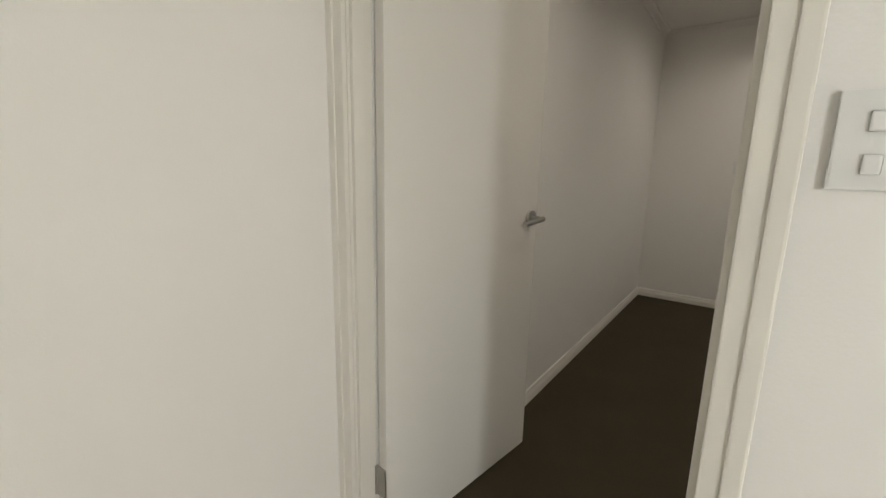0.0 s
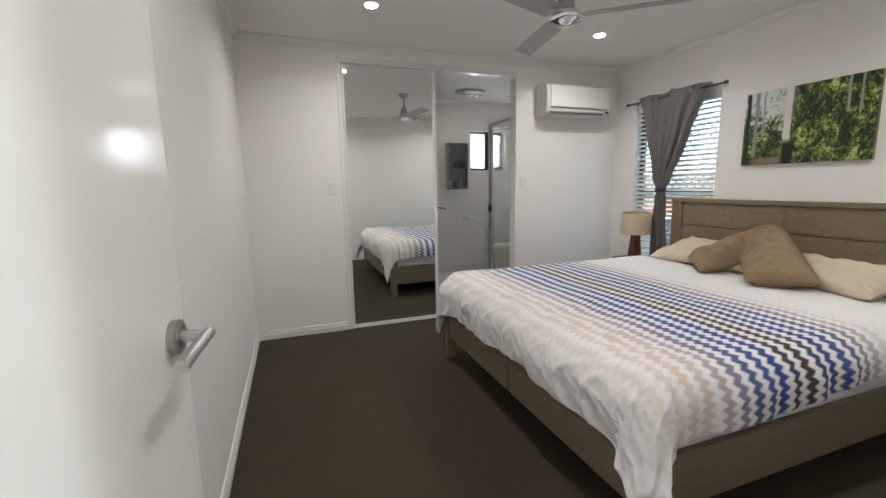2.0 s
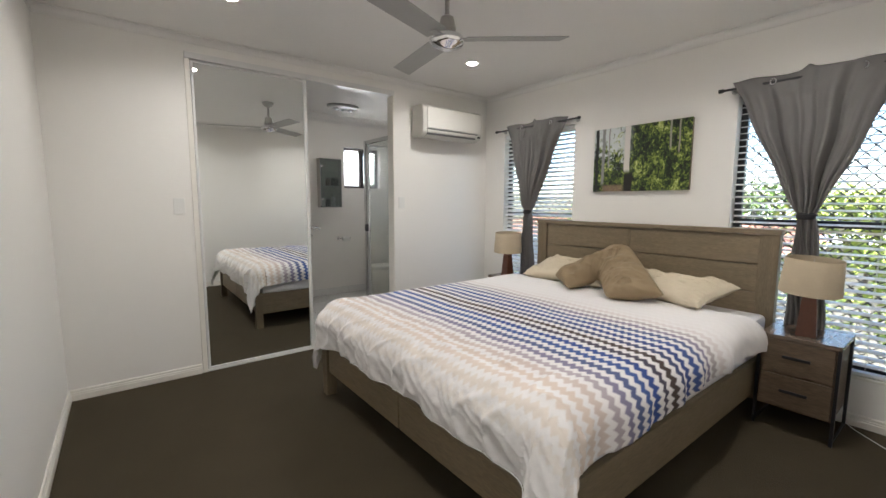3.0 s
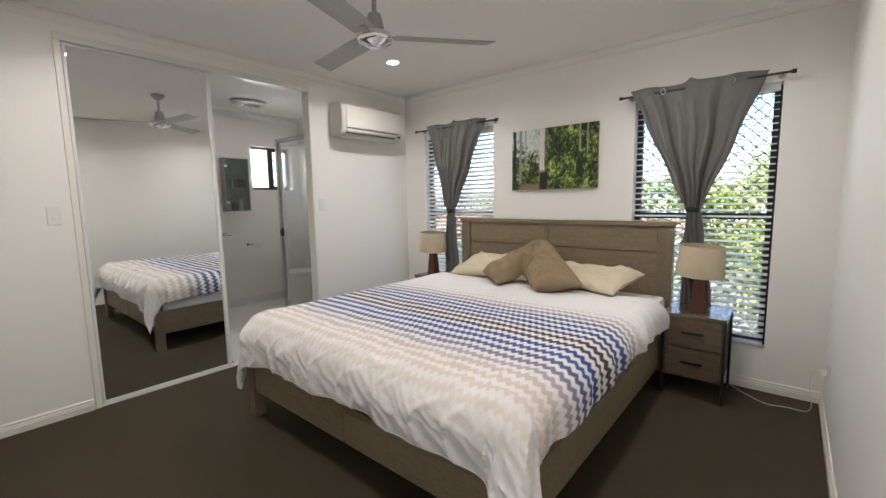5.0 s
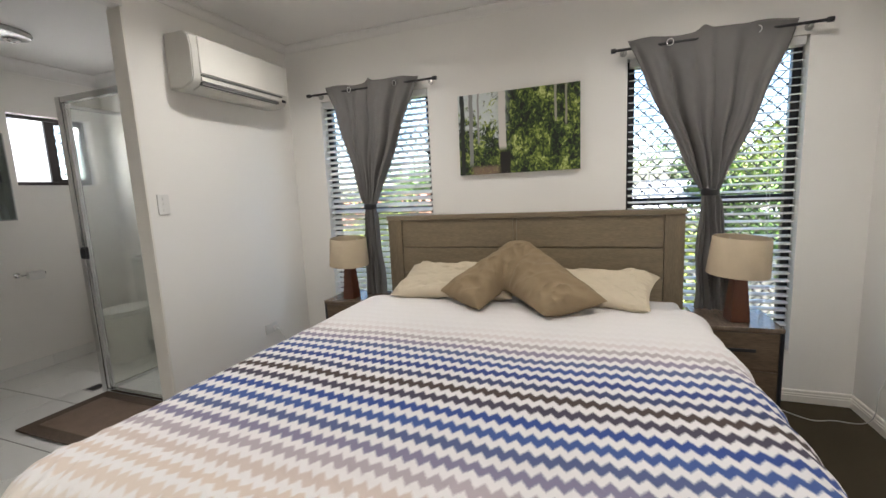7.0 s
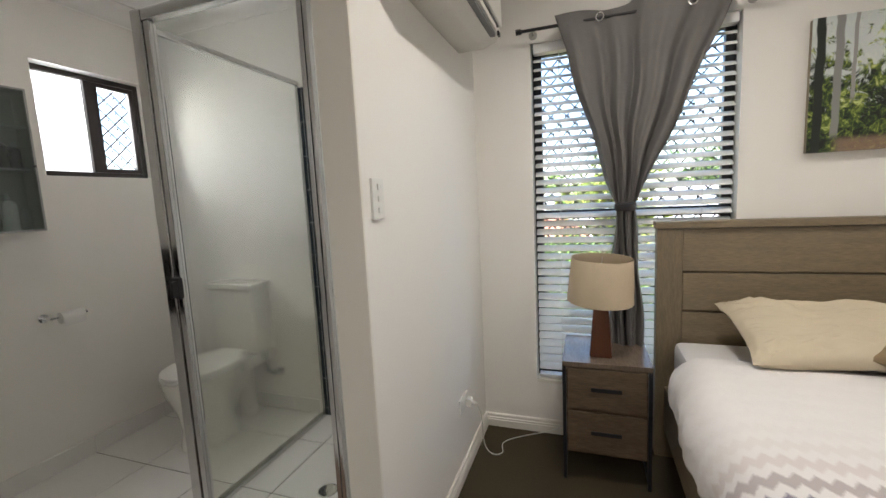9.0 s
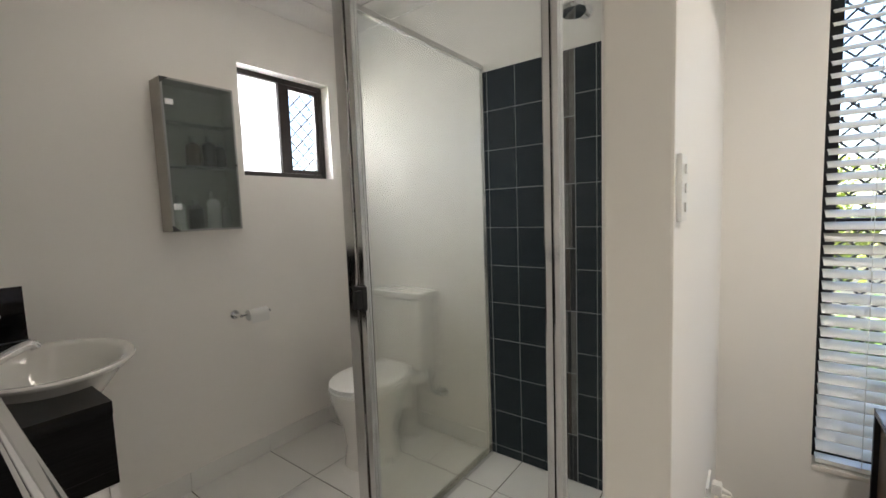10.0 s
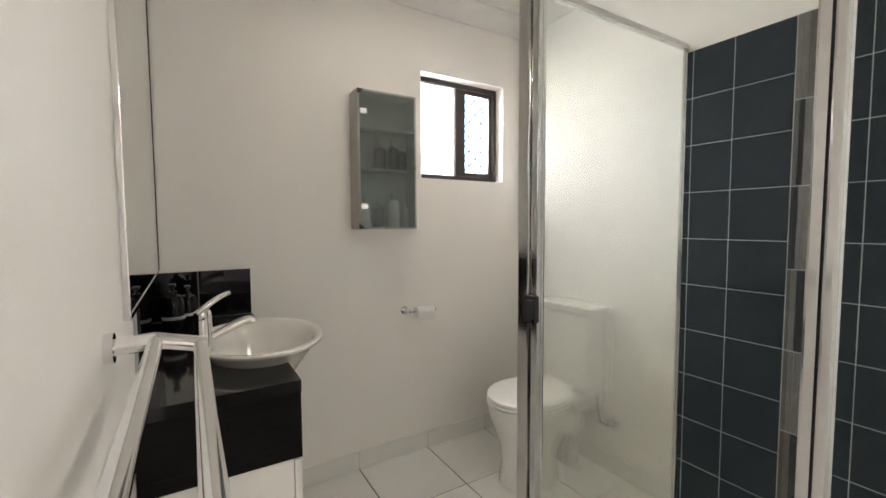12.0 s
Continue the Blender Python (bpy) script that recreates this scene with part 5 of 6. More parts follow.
def pump_bottle(x, y, h, r):
    t = thing("pump_bottle", pose(x, y, VZ), "black pump soap bottle with a pale label", "bottle", "soap bottles")
    part("flask", lathe(bmesh.new(), [(r * 0.95, 0.0), (r, 0.004), (r, h * 0.66), (r * 0.8, h * 0.76), (r * 0.36, h * 0.80), (r * 0.36, h * 0.86)], 28), M_BLKTILE, t, "", True)
    part("label", lathe(bmesh.new(), [(r * 1.008, h * 0.34), (r * 1.015, h * 0.34), (r * 1.015, h * 0.40), (r * 1.008, h * 0.40)], 28), M_GREYPL, t, "pale grey label with unreadable bars", True)
    bm = bmesh.new()
    tube(bm, (0, 0, h * 0.84), (0, 0, h * 0.98), r * 0.16, n=12)
    box(bm, -r * 0.3, -r * 0.9, h * 0.95, r * 0.3, r * 0.3, h, 0.003)
    part("pump", bm, M_DARK, t)


pump_bottle(1.392, 6.33, 0.185, 0.034)
pump_bottle(1.435, 6.42, 0.165, 0.032)

wmir = thing("wall_mirror", pose(0, 0, 0), "tall frameless vanity mirror with chrome edge trim", "mirror")
part("mirror_pane", bx(XI + 0.004, 5.66, 1.072, XI + 0.010, YB - 0.014, 2.30), M_MIRROR, wmir)
part("edge_trim", bx(XI + 0.0005, 5.640, 1.062, XI + 0.013, 5.659, 2.30, 0.002), M_CHROME, wmir)
part("edge_trim", bx(XI + 0.0005, YB - 0.0135, 1.062, XI + 0.012, YB - 0.0115, 2.30), M_DARK, wmir)
part("bottom_trim", bx(XI + 0.0005, 5.660, 1.0595, XI + 0.012, YB - 0.014, 1.0715, 0.002), M_CHROME, wmir)

# ---- towel rail ----
TY0, TY1, TZ = 4.845, 5.43, 1.062
rail = thing("towel_rail", pose(0, 0, 0), "chrome double towel rail on ensuite wall", "towel rail")
for y in (TY0, TY1):
    bm = bmesh.new()
    tube(bm, (XI, y, TZ), (XI + 0.012, y, TZ), 0.023, n=28)
    tube(bm, (XI + 0.010, y, TZ), (XI + 0.066, y, TZ + 0.004), 0.0135, n=20)
    tube(bm, (XI + 0.063, y, TZ + 0.004), (XI + 0.131, y, TZ - 0.013), 0.0130, n=20)
    part("bracket", bm, M_CHROME, rail, "", True)
for dx, dz in ((0.064, 0.003), (0.124, -0.012)):
    part("bar", tube(bmesh.new(), (XI + dx, TY0, TZ + dz), (XI + dx, TY1 + 0.004, TZ + dz), 0.0105, n=20), M_CHROME, rail, "", True)

# ---- wall cabinet ----
cab = thing("wall_cabinet", pose(2.279, YB, 1.222), "slim metal wall cabinet with a frosted glass door", "cabinet")
w2, dp, hh = 0.151, 0.112, 0.650
M_STEEL = mat("brushed_steel_panel", (0.42, 0.40, 0.36), 0.4, metal=0.6, var=0.05, scale=5, stretch=(1, 1, 10))
part("back", bx(-w2, -0.010, 0, w2, 0, hh), M_STEEL, cab)
for a, b in ((-w2, -w2 + 0.008), (w2 - 0.008, w2)):
    part("side", bx(a, -dp + 0.008, 0, b, -0.0105, hh, 0.001), M_STEEL, cab)
for z in (0, hh - 0.008):
    part("end_panel", bx(-w2 + 0.0085, -dp + 0.008, z, w2 - 0.0085, -0.0105, z + 0.008), M_STEEL, cab)
for z in (0.283, 0.474):
    part("shelf", bx(-w2 + 0.009, -dp + 0.016, z, w2 - 0.009, -0.011, z + 0.008), M_GREYPL, cab)
cd = part("door", bx(-w2 + 0.004, -dp, 0.004, w2 - 0.004, -dp + 0.005, hh - 0.004), M_CABGLASS, cab, "frosted glass door")
bm = bmesh.new()
ring_frame(bm, -w2 + 0.001, w2 - 0.001, 0.001, hh - 0.001, -dp - 0.001, -dp + 0.0065, 0.008, "x", 0.001)
part("door_edge", bm, M_GREYPL, cd)
for z in (0.095, hh - 0.115):
    part("hinge", bx(-w2 + 0.010, -dp - 0.006, z, -w2 + 0.044, -dp - 0.0012, z + 0.026, 0.003), M_CHROME, cd)
for z, s in ((0.002, 1), (hh - 0.002, -1)):
    bm = bmesh.new()
    pts = [(-w2 - 0.001, z), (-w2 + 0.032, z), (-w2 - 0.001, z + s * 0.026)]
    f0 = [bm.verts.new((x, -dp - 0.004, zz)) for x, zz in pts]
    f1 = [bm.verts.new((x, -dp - 0.0012, zz)) for x, zz in pts]
    bm.faces.new(f0)
    bm.faces.new(list(reversed(f1)))
    for k in range(3):
        bm.faces.new((f0[k], f0[(k + 1) % 3], f1[(k + 1) % 3], f1[k]))
    part("corner_guard", bm, M_DARK, cd)
part("knob", tube(bmesh.new(), (w2 - 0.012, -dp - 0.012, 0.30), (w2 - 0.012, -dp - 0.0012, 0.30), 0.005, n=14), M_DARK, cd)
for k, (x, z, r, h, mm) in enumerate(((-0.10, 0.009, 0.024, 0.15, M_WHITEPL), (-0.03, 0.009, 0.030, 0.13, M_DARK), (0.05, 0.009, 0.028, 0.17, M_WHITEPL), (0.11, 0.009, 0.02, 0.12, M_GREYPL),
                                      (-0.02, 0.292, 0.030, 0.13, M_RUSTIC), (0.05, 0.292, 0.028, 0.14, M_DARK), (0.10, 0.292, 0.024, 0.12, M_DARK))):
    bt = thing("toiletry_bottle", pose(2.279 + x, YB - 0.055, 1.222 + z), "small toiletry bottle on a cabinet shelf", "bottle", "cabinet bottles")
    part("flask", lathe(bmesh.new(), [(r, 0), (r, h * 0.7), (r * 0.5, h * 0.8)], 16), mm, bt, "", True)
    part("cap", lathe(bmesh.new(), [(r * 0.5, h * 0.8), (r * 0.5, h), (r * 0.4, h)], 16), M_GREYPL, bt, "", True)

# ---- toilet roll ----
rh = thing("toilet_roll_holder", pose(2.408, YB, 0.790), "chrome wall-mounted toilet roll holder", "roll holder")
bm = bmesh.new()
tube(bm, (0, -0.010, 0), (0, 0, 0), 0.022, n=24)
tube(bm, (0, -0.075, 0), (0, -0.008, 0), 0.008, n=16)
part("bracket", bm, M_CHROME, rh, "", True)
bm = bmesh.new()
tube(bm, (-0.006, -0.072, 0), (0.150, -0.072, 0), 0.007, n=16)
tube(bm, (0.144, -0.072, 0), (0.150, -0.072, 0), 0.011, n=16)
part("arm", bm, M_CHROME, rh, "", True)
roll = thing("toilet_roll", pose(2.408, YB, 0.790), "nearly used white toilet paper roll on holder", "toilet paper")
bm = bmesh.new()
tube(bm, (0.034, -0.072, -0.004), (0.134, -0.072, -0.006), 0.028, n=28)
box(bm, 0.036, -0.1008, -0.044, 0.132, -0.0998, -0.006)
part("paper", bm, M_PAPER, roll, "", True)


# ---- toilet ----
def toilet(m):
    """Faces -x in its own frame; the cistern's back is at x = 0."""
    t = thing("toilet", m, "white close-coupled toilet with the lid closed", "toilet")
    bm = bmesh.new()
    rings = []
    n = 44
    for z, cx, rx, ry in ((0.0, -0.37, 0.165, 0.118), (0.02, -0.37, 0.165, 0.118), (0.10, -0.37, 0.150, 0.108), (0.20, -0.375, 0.160, 0.122), (0.30, -0.375, 0.196, 0.160), (0.37, -0.37, 0.220, 0.178), (0.395, -0.37, 0.223, 0.180), (0.40, -0.37, 0.215, 0.172)):
        ring = []
        for k in range(n):
            a = 2 * math.pi * k / n
            ca, sa = math.cos(a), math.sin(a)
            ring.append(bm.verts.new((cx + rx * ca * (1.0 if ca < 0 else 0.92), ry * math.copysign(abs(sa) ** 0.85, sa), z)))
        rings.append(ring)
    for a, b in zip(rings, rings[1:]):
        for k in range(n):
            bm.faces.new((a[k], a[(k + 1) % n], b[(k + 1) % n], b[k]))
    bm.faces.new(list(reversed(rings[0])))
    bm.faces.new(rings[-1])
    box(bm, -0.30, -0.085, 0.20, -0.10, 0.085, 0.36, 0.03, 4)
    box(bm, -0.22, -0.14, 0.33, -0.005, 0.14, 0.40, 0.02, 3)
    part("pan", bm, M_CERAMIC, t, "", True)
    pipe("trap", [(-0.26, 0, 0.12), (-0.20, 0, 0.24), (-0.13, 0, 0.27), (-0.10, 0, 0.18), (-0.10, 0, 0.08), (-0.10, 0, 0.0)], 0.055, M_CERAMIC, t)
    for y in (-0.105, 0.105):
        part("bolt_cap", lathe(bmesh.new(), [(0.011, 0.0), (0.011, 0.012), (0.005, 0.018)], 16, (-0.37, y * 1.22)), M_CHROME, t)
    bm = bmesh.new()
    lathe(bm, [(0.19, 0.402), (0.215, 0.404), (0.217, 0.414), (0.205, 0.418)], 48, (-0.375, 0), 1.03, 0.84)
    part("seat", bm, M_WHITEPL, t, "", True)
    bm = bmesh.new()
    lathe(bm, [(0.19, 0.420), (0.213, 0.422), (0.214, 0.432), (0.19, 0.440), (0.05, 0.443)], 48, (-0.375, 0), 1.03, 0.84)
    box(bm, -0.20, -0.10, 0.404, -0.155, 0.10, 0.440, 0.006)
    part("lid", bm, M_WHITEPL, t, "", True)
    cis = part("cistern", bx(-0.155, -0.170, 0.405, -0.004, 0.170, 0.800, 0.025, 4), M_CERAMIC, t, "", True)
    part("cistern_lid", bx(-0.165, -0.180, 0.801, -0.002, 0.180, 0.838, 0.012, 3), M_CERAMIC, cis, "", True)
    part("flush_button", tube(bmesh.new(), (-0.085, 0, 0.837), (-0.085, 0, 0.843), 0.022, n=24), M_CHROME, cis, "chrome flush button", True)
    return t


toilet(pose(XT, 6.105, 0))
hose = thing("toilet_hose", pose(0, 0.060, 0), "braided grey water hose between cistern and wall tap", "hose")
pipe("hose", [(XT - 0.085, 5.885, 0.43), (XT - 0.085, 5.875, 0.36), (XT - 0.085, 5.87, 0.29), (XT - 0.07, 5.86, 0.26), (XT - 0.04, 5.855, 0.255), (XT - 0.02, 5.85, 0.255)], 0.007, M_GREYPL, hose)
bm = bmesh.new()
tube(bm, (XT - 0.045, 5.85, 0.255), (XT, 5.85, 0.255), 0.013, n=16)
tube(bm, (XT - 0.006, 5.85, 0.255), (XT, 5.85, 0.255), 0.028, n=20)
part("stop_tap", bm, M_CHROME, hose, "", True)

# ---- shower ----
SX, SY, SH = 2.34, 5.600, 1.985
sc = thing("shower_screen", pose(0, 0, 0), "framed glass shower screen with a pivot door", "shower screen")
bm = bmesh.new()
box(bm, SX - 0.022, SY - 0.030, 0.0, SX + 0.018, SY + 0.018, SH + 0.020, 0.005)
part("corner_post", bm, M_SCREEN, sc)
part("door_stile", bx(SX - 0.016, SY - 0.062, 0.030, SX + 0.014, SY - 0.034, SH - 0.022, 0.004), M_SCREEN, sc)
part("header", bx(SX - 0.020, YI + 0.002, SH - 0.020, SX + 0.018, SY - 0.031, SH + 0.018, 0.004), M_SCREEN, sc)
part("threshold", bx(SX - 0.020, YI + 0.002, 0, SX + 0.018, SY - 0.031, 0.028, 0.004), M_SCREEN, sc)
part("side_header", bx(SX + 0.019, SY - 0.012, SH - 0.040, XT - 0.016, SY + 0.012, SH - 0.018, 0.003), M_SCREEN, sc)
part("side_sill", bx(SX + 0.019, SY - 0.018, 0, XT - 0.016, SY + 0.018, 0.0222, 0.003), M_SCREEN, sc)
part("wall_channel", bx(XT - 0.0155, SY - 0.010, 0, XT - 0.001, SY + 0.010, SH - 0.018, 0.002), M_SCREEN, sc)
part("pivot_post", bx(SX - 0.018, 4.8725, 0.029, SX + 0.018, 4.889, SH - 0.021, 0.004), M_SCREEN, sc)
part("door_pivot_stile", bx(SX - 0.016, 4.893, 0.029, SX + 0.016, 4.912, SH - 0.021, 0.004), M_SCREEN, sc)
part("rubber_seal", bx(SX - 0.008, 4.8892, 0.030, SX + 0.008, 4.8928, SH - 0.022), M_DARK, sc, "black rubber seal")
part("wall_post", bx(SX - 0.012, YI + 0.002, 0.029, SX + 0.012, YI + 0.022, SH - 0.021, 0.003), M_SCREEN, sc)
p = part("side_pane", bx(SX + 0.019, SY - 0.003, 0.0225, XT - 0.016, SY + 0.003, SH - 0.0405), M_HAZY, sc, "hazy glass side panel, veil thinner towards the bottom")
p.visible_shadow = False
p = part("door_pane", bx(SX - 0.003, 4.9125, 0.032, SX + 0.003, SY - 0.0625, SH - 0.024), M_CLEAR, sc, "clear glass pivot door")
p.visible_shadow = False
p = part("narrow_pane", bx(SX - 0.003, YI + 0.0225, 0.030, SX + 0.003, 4.8715, SH - 0.022), M_CLEAR, sc, "clear glass infill panel")
p.visible_shadow = False
catch = part("catch", bx(SX - 0.036, SY - 0.072, 0.952, SX - 0.0165, SY - 0.022, 1.032, 0.004), M_DARK, sc, "black plastic door catch")
part("grip", bx(SX - 0.060, SY - 0.070, 0.962, SX - 0.0365, SY - 0.058, 1.022, 0.003), M_DARK, catch)

drain = thing("floor_drain", pose(2.62, 5.18, 0.0), "round chrome floor drain in shower tiles", "drain")
part("grate", lathe(bmesh.new(), [(0.045, 0.001), (0.045, 0.006), (0.038, 0.0065), (0.034, 0.005), (0.006, 0.005)], 28), M_CHROME, drain, "", True)

waste = thing("floor_waste", pose(2.345, 5.735, 0.0), "square black floor waste grate in the tiles", "drain")
bm = bmesh.new()
ring_frame(bm, -0.055, 0.055, -0.055, 0.055, 0.0008, 0.0048, 0.009, "y", 0.0005)
bmesh.ops.transform(bm, matrix=Matrix(((0, 1, 0, 0), (0, 0, 1, 0), (1, 0, 0, 0), (0, 0, 0, 1))), verts=bm.verts)
part("frame", bm, M_SATIN, waste)
for k in range(7):
    part("grate_bar", bx(-0.0455, -0.042 + k * 0.0126, 0.0008, 0.0455, -0.035 + k * 0.0126, 0.0036), M_DARK, waste)
part("sump", bx(-0.0455, -0.0455, 0.0003, 0.0455, 0.0455, 0.0008), M_DARK, waste)

# ---- bath mat ----
bmat = thing("bath_mat", pose(2.06, 5.22, 0.004), "brown tufted bath mat on tiles before shower", "bath mat")
bm = bmesh.new()
box(bm, -0.25, -0.33, 0, 0.25, 0.33, 0.014, 0.006, 3)
part("tufted_pad", bm, M_MAT, bmat, "", True)
bm = bmesh.new()
ring_frame(bm, -0.19, 0.19, -0.27, 0.27, 0.0145, 0.016, 0.012, "y", 0)
bmesh.ops.transform(bm, matrix=Matrix(((0, 1, 0, 0), (0, 0, 1, 0), (1, 0, 0, 0), (0, 0, 0, 1))), verts=bm.verts)
part("woven_border", bm, M_MAT, bmat)
part("centre_field", bx(-0.175, -0.255, 0.0142, 0.175, 0.255, 0.0155), mat("pale_mat_pile", (0.24, 0.17, 0.125), 0.95, var=0.2, scale=14, bump=0.8, bump_scale=260, fine=0.3), bmat, "paler brown centre field")

# ---- ensuite ceiling heater ----
ht = thing("ceiling_heater", pose(2.225, 5.955, CEIL), "oval chrome ceiling heat lamp and fan unit", "ceiling heater")
part("fascia", lathe(bmesh.new(), [(0.195, 0.0), (0.20, -0.012), (0.185, -0.030), (0.15, -0.036)], 48, sx=1.0, sy=0.72), M_SATIN, ht, "", True)
for q in (-0.095, 0.0, 0.095):
    bm = bmesh.new()
    lathe(bm, [(0.040, -0.037), (0.043, -0.044), (0.030, -0.056), (0.008, -0.062)], 28, (q, 0))
    part("heat_lamp", bm, M_CHROME, ht, "", True)

# ---- outside ----
M_GRASS = mat("lawn", (0.12, 0.115, 0.07), 0.95, var=0.35, scale=0.6, bump=0.5, bump_scale=30, fine=0.3)
M_LEAF = mat("leaf_green", (0.11, 0.19, 0.035), 0.6, var=0.35, scale=1.5, fine=0.3, bump_scale=9)
M_LEAF2 = mat("leaf_yellow_green", (0.24, 0.29, 0.05), 0.6, var=0.35, scale=1.5, fine=0.3, bump_scale=9)
M_BARK = mat("bark", (0.13, 0.10, 0.08), 0.9, var=0.3, scale=6, bump=0.5, bump_scale=30)
M_ROOFT = mat("terracotta_roof", (0.26, 0.12, 0.08), 0.8, var=0.2, scale=2, bump=0.4, bump_scale=8)
M_ROOFG = mat("pale_metal_roof", (0.48, 0.49, 0.50), 0.45, var=0.06, scale=2, bump=0.3, bump_scale=6, stretch=(1, 8, 1))
M_RENDER = mat("cream_render", (0.55, 0.50, 0.42), 0.9, var=0.06, scale=2)
M_PALING = mat("grey_palings", (0.34, 0.31, 0.27), 0.85, var=0.25, scale=3, stretch=(4, 4, 0.4), fine=0.2)
GZ = -2.6
bm = bmesh.new()
n = 44
pts = []
for i in range(n + 1):
    row = []
    for j in range(n + 1):
        u, v = (i / n * 2 - 1), (j / n * 2 - 1)
        x, y = math.copysign(abs(u) ** 2.2, u) * 900, math.copysign(abs(v) ** 2.2, v) * 900
        r = math.hypot(x, y)
        h = 0 if r < 45 else (r - 45) * 0.030 * (1 + 0.5 * noise.noise(Vector((x / 160, y / 160, 0))))
        row.append(bm.verts.new((x, y, GZ + min(h, 11))))
    pts.append(row)
for i in range(n):
    for j in range(n):
        bm.faces.new((pts[i][j], pts[i + 1][j], pts[i + 1][j + 1], pts[i][j + 1]))
structure("ground", bm, M_GRASS, "dry grass lawn running out to low hills", "ground", smooth=True)


def tree(x, y, h, crown, material, seed, name="tree", base=0.0):
    rng = random.Random(seed)
    t = thing(name, pose(x, y, GZ + base), "leafy green garden tree with an uneven crown", "tree", "garden trees")
    bm = bmesh.new()
    lean = rng.uniform(-0.06, 0.06)
    tube(bm, (0, 0, 0), (lean * h, 0, h * 0.55), 0.05 * h / 3, 0.028 * h / 3, n=10)
    for k in range(7):
        a = rng.uniform(0, 6.28)
        z = h * rng.uniform(0.35, 0.6)
        tube(bm, (lean * z, 0, z), (math.cos(a) * crown * 0.7, math.sin(a) * crown * 0.7, h * rng.uniform(0.65, 0.9)), 0.02 * h / 3, 0.006, n=7)
    part("trunk", bm, M_BARK, t, "", True)
    clumps = [(rng.gauss(0, crown * 0.42), rng.gauss(0, crown * 0.42), h * rng.uniform(0.48, 1.0), crown * rng.uniform(0.22, 0.42)) for _ in range(26)]
    verts, faces = [], []
    for cx, cy, cz, cr in clumps:
        for _ in range(85):
            d = Vector((rng.gauss(0, 1), rng.gauss(0, 1), rng.gauss(0, 0.8))).normalized() * cr * rng.uniform(0.55, 1.0)
            c = Vector((cx, cy, cz)) + d
            s = rng.uniform(0.06, 0.12) * (h / 3.4)
            e = Euler((rng.uniform(-0.9, 0.9), rng.uniform(-0.9, 0.9), rng.uniform(0, 6.28))).to_matrix()
            k = len(verts)
            for p in ((-s, 0, 0), (0, -s * 0.45, 0.02), (s, 0, 0), (0, s * 0.45, 0.02)):
                verts.append(tuple(c + e @ Vector(p)))
            faces.append((k, k + 1, k + 2, k + 3))
    me = bpy.data.meshes.new("crown")
    me.from_pydata(verts, [], faces)
    me.materials.append(material)
    ob = new("crown", me)
    ob.parent = t
    return t


for k, (x, y, h, c, mm) in enumerate(((8.6, 6.9, 4.1, 1.5, M_LEAF2), (10.5, 4.6, 3.3, 1.3, M_LEAF), (9.5, 1.2, 3.1, 1.2, M_LEAF2), (12.5, -0.8, 3.9, 1.5, M_LEAF), (14.0, 9.5, 4.8, 1.9, M_LEAF),
                                      (17.0, 3.0, 4.3, 1.8, M_LEAF2), (20.0, 6.5, 5.2, 2.1, M_LEAF), (22.0, -4.0, 5.4, 2.3, M_LEAF2), (7.2, 3.2, 2.4, 0.9, M_LEAF), (30.0, 14.0, 6.5, 2.8, M_LEAF),
                                      (34.0, 2.0, 6.2, 2.8, M_LEAF2), (30.0, -10.0, 6.5, 3.0, M_LEAF), (5.5, 14.0, 4.5, 1.8, M_LEAF), (45.0, 22.0, 7.5, 3.4, M_LEAF), (46.0, -6.0, 7.0, 3.2, M_LEAF))):
    tree(x, y, h * (0.86 if y > 4 else 1.04), c, mm, 20 + k)


def house(x, y, w, d, h, roof, rz, seed):
    t = thing("house", pose(x, y, GZ, 0, 0, rz), "single-storey rendered suburban house with a hipped roof", "house", "neighbouring houses")
    part("wall", bx(-w / 2, -d / 2, 0, w / 2, d / 2, h), M_RENDER, t)
    bm = bmesh.new()
    o, rh = 0.5, 1.5
    lo = [bm.verts.new(p) for p in ((-w / 2 - o, -d / 2 - o, h), (w / 2 + o, -d / 2 - o, h), (w / 2 + o, d / 2 + o, h), (-w / 2 - o, d / 2 + o, h))]
    r = max(w, d) / 2 - min(w, d) / 2
    a, b = ((-r, 0), (r, 0)) if w > d else ((0, -r), (0, r))
    ta, tb = bm.verts.new((*a, h + rh)), bm.verts.new((*b, h + rh))
    if w > d:
        for f in ((lo[0], lo[1], tb, ta), (lo[1], lo[2], tb), (lo[2], lo[3], ta, tb), (lo[3], lo[0], ta)):
            bm.faces.new(f)
    else:
        for f in ((lo[0], lo[1], ta), (lo[1], lo[2], tb, ta), (lo[2], lo[3], tb), (lo[3], lo[0], ta, tb)):
            bm.faces.new(f)
    bm.faces.new(list(reversed(lo)))
    part("roof", bm, roof, t)
    part("gutter", bx(-w / 2 - o - 0.06, -d / 2 - o - 0.06, h - 0.08, w / 2 + o + 0.06, d / 2 + o + 0.06, h - 0.001), M_WHITEPL, t)
    for k in range(-1, 2):
        wn_ = part("window", bx(-w / 2 - 0.03, k * d * 0.3 - 0.6, 0.9, -w / 2 - 0.002, k * d * 0.3 + 0.6, 2.0, 0.01), M_BLACK, t)
        part("pane", bx(-w / 2 - 0.034, k * d * 0.3 - 0.54, 0.96, -w / 2 - 0.031, k * d * 0.3 + 0.54, 1.94), M_GREYPL, wn_)
    return t


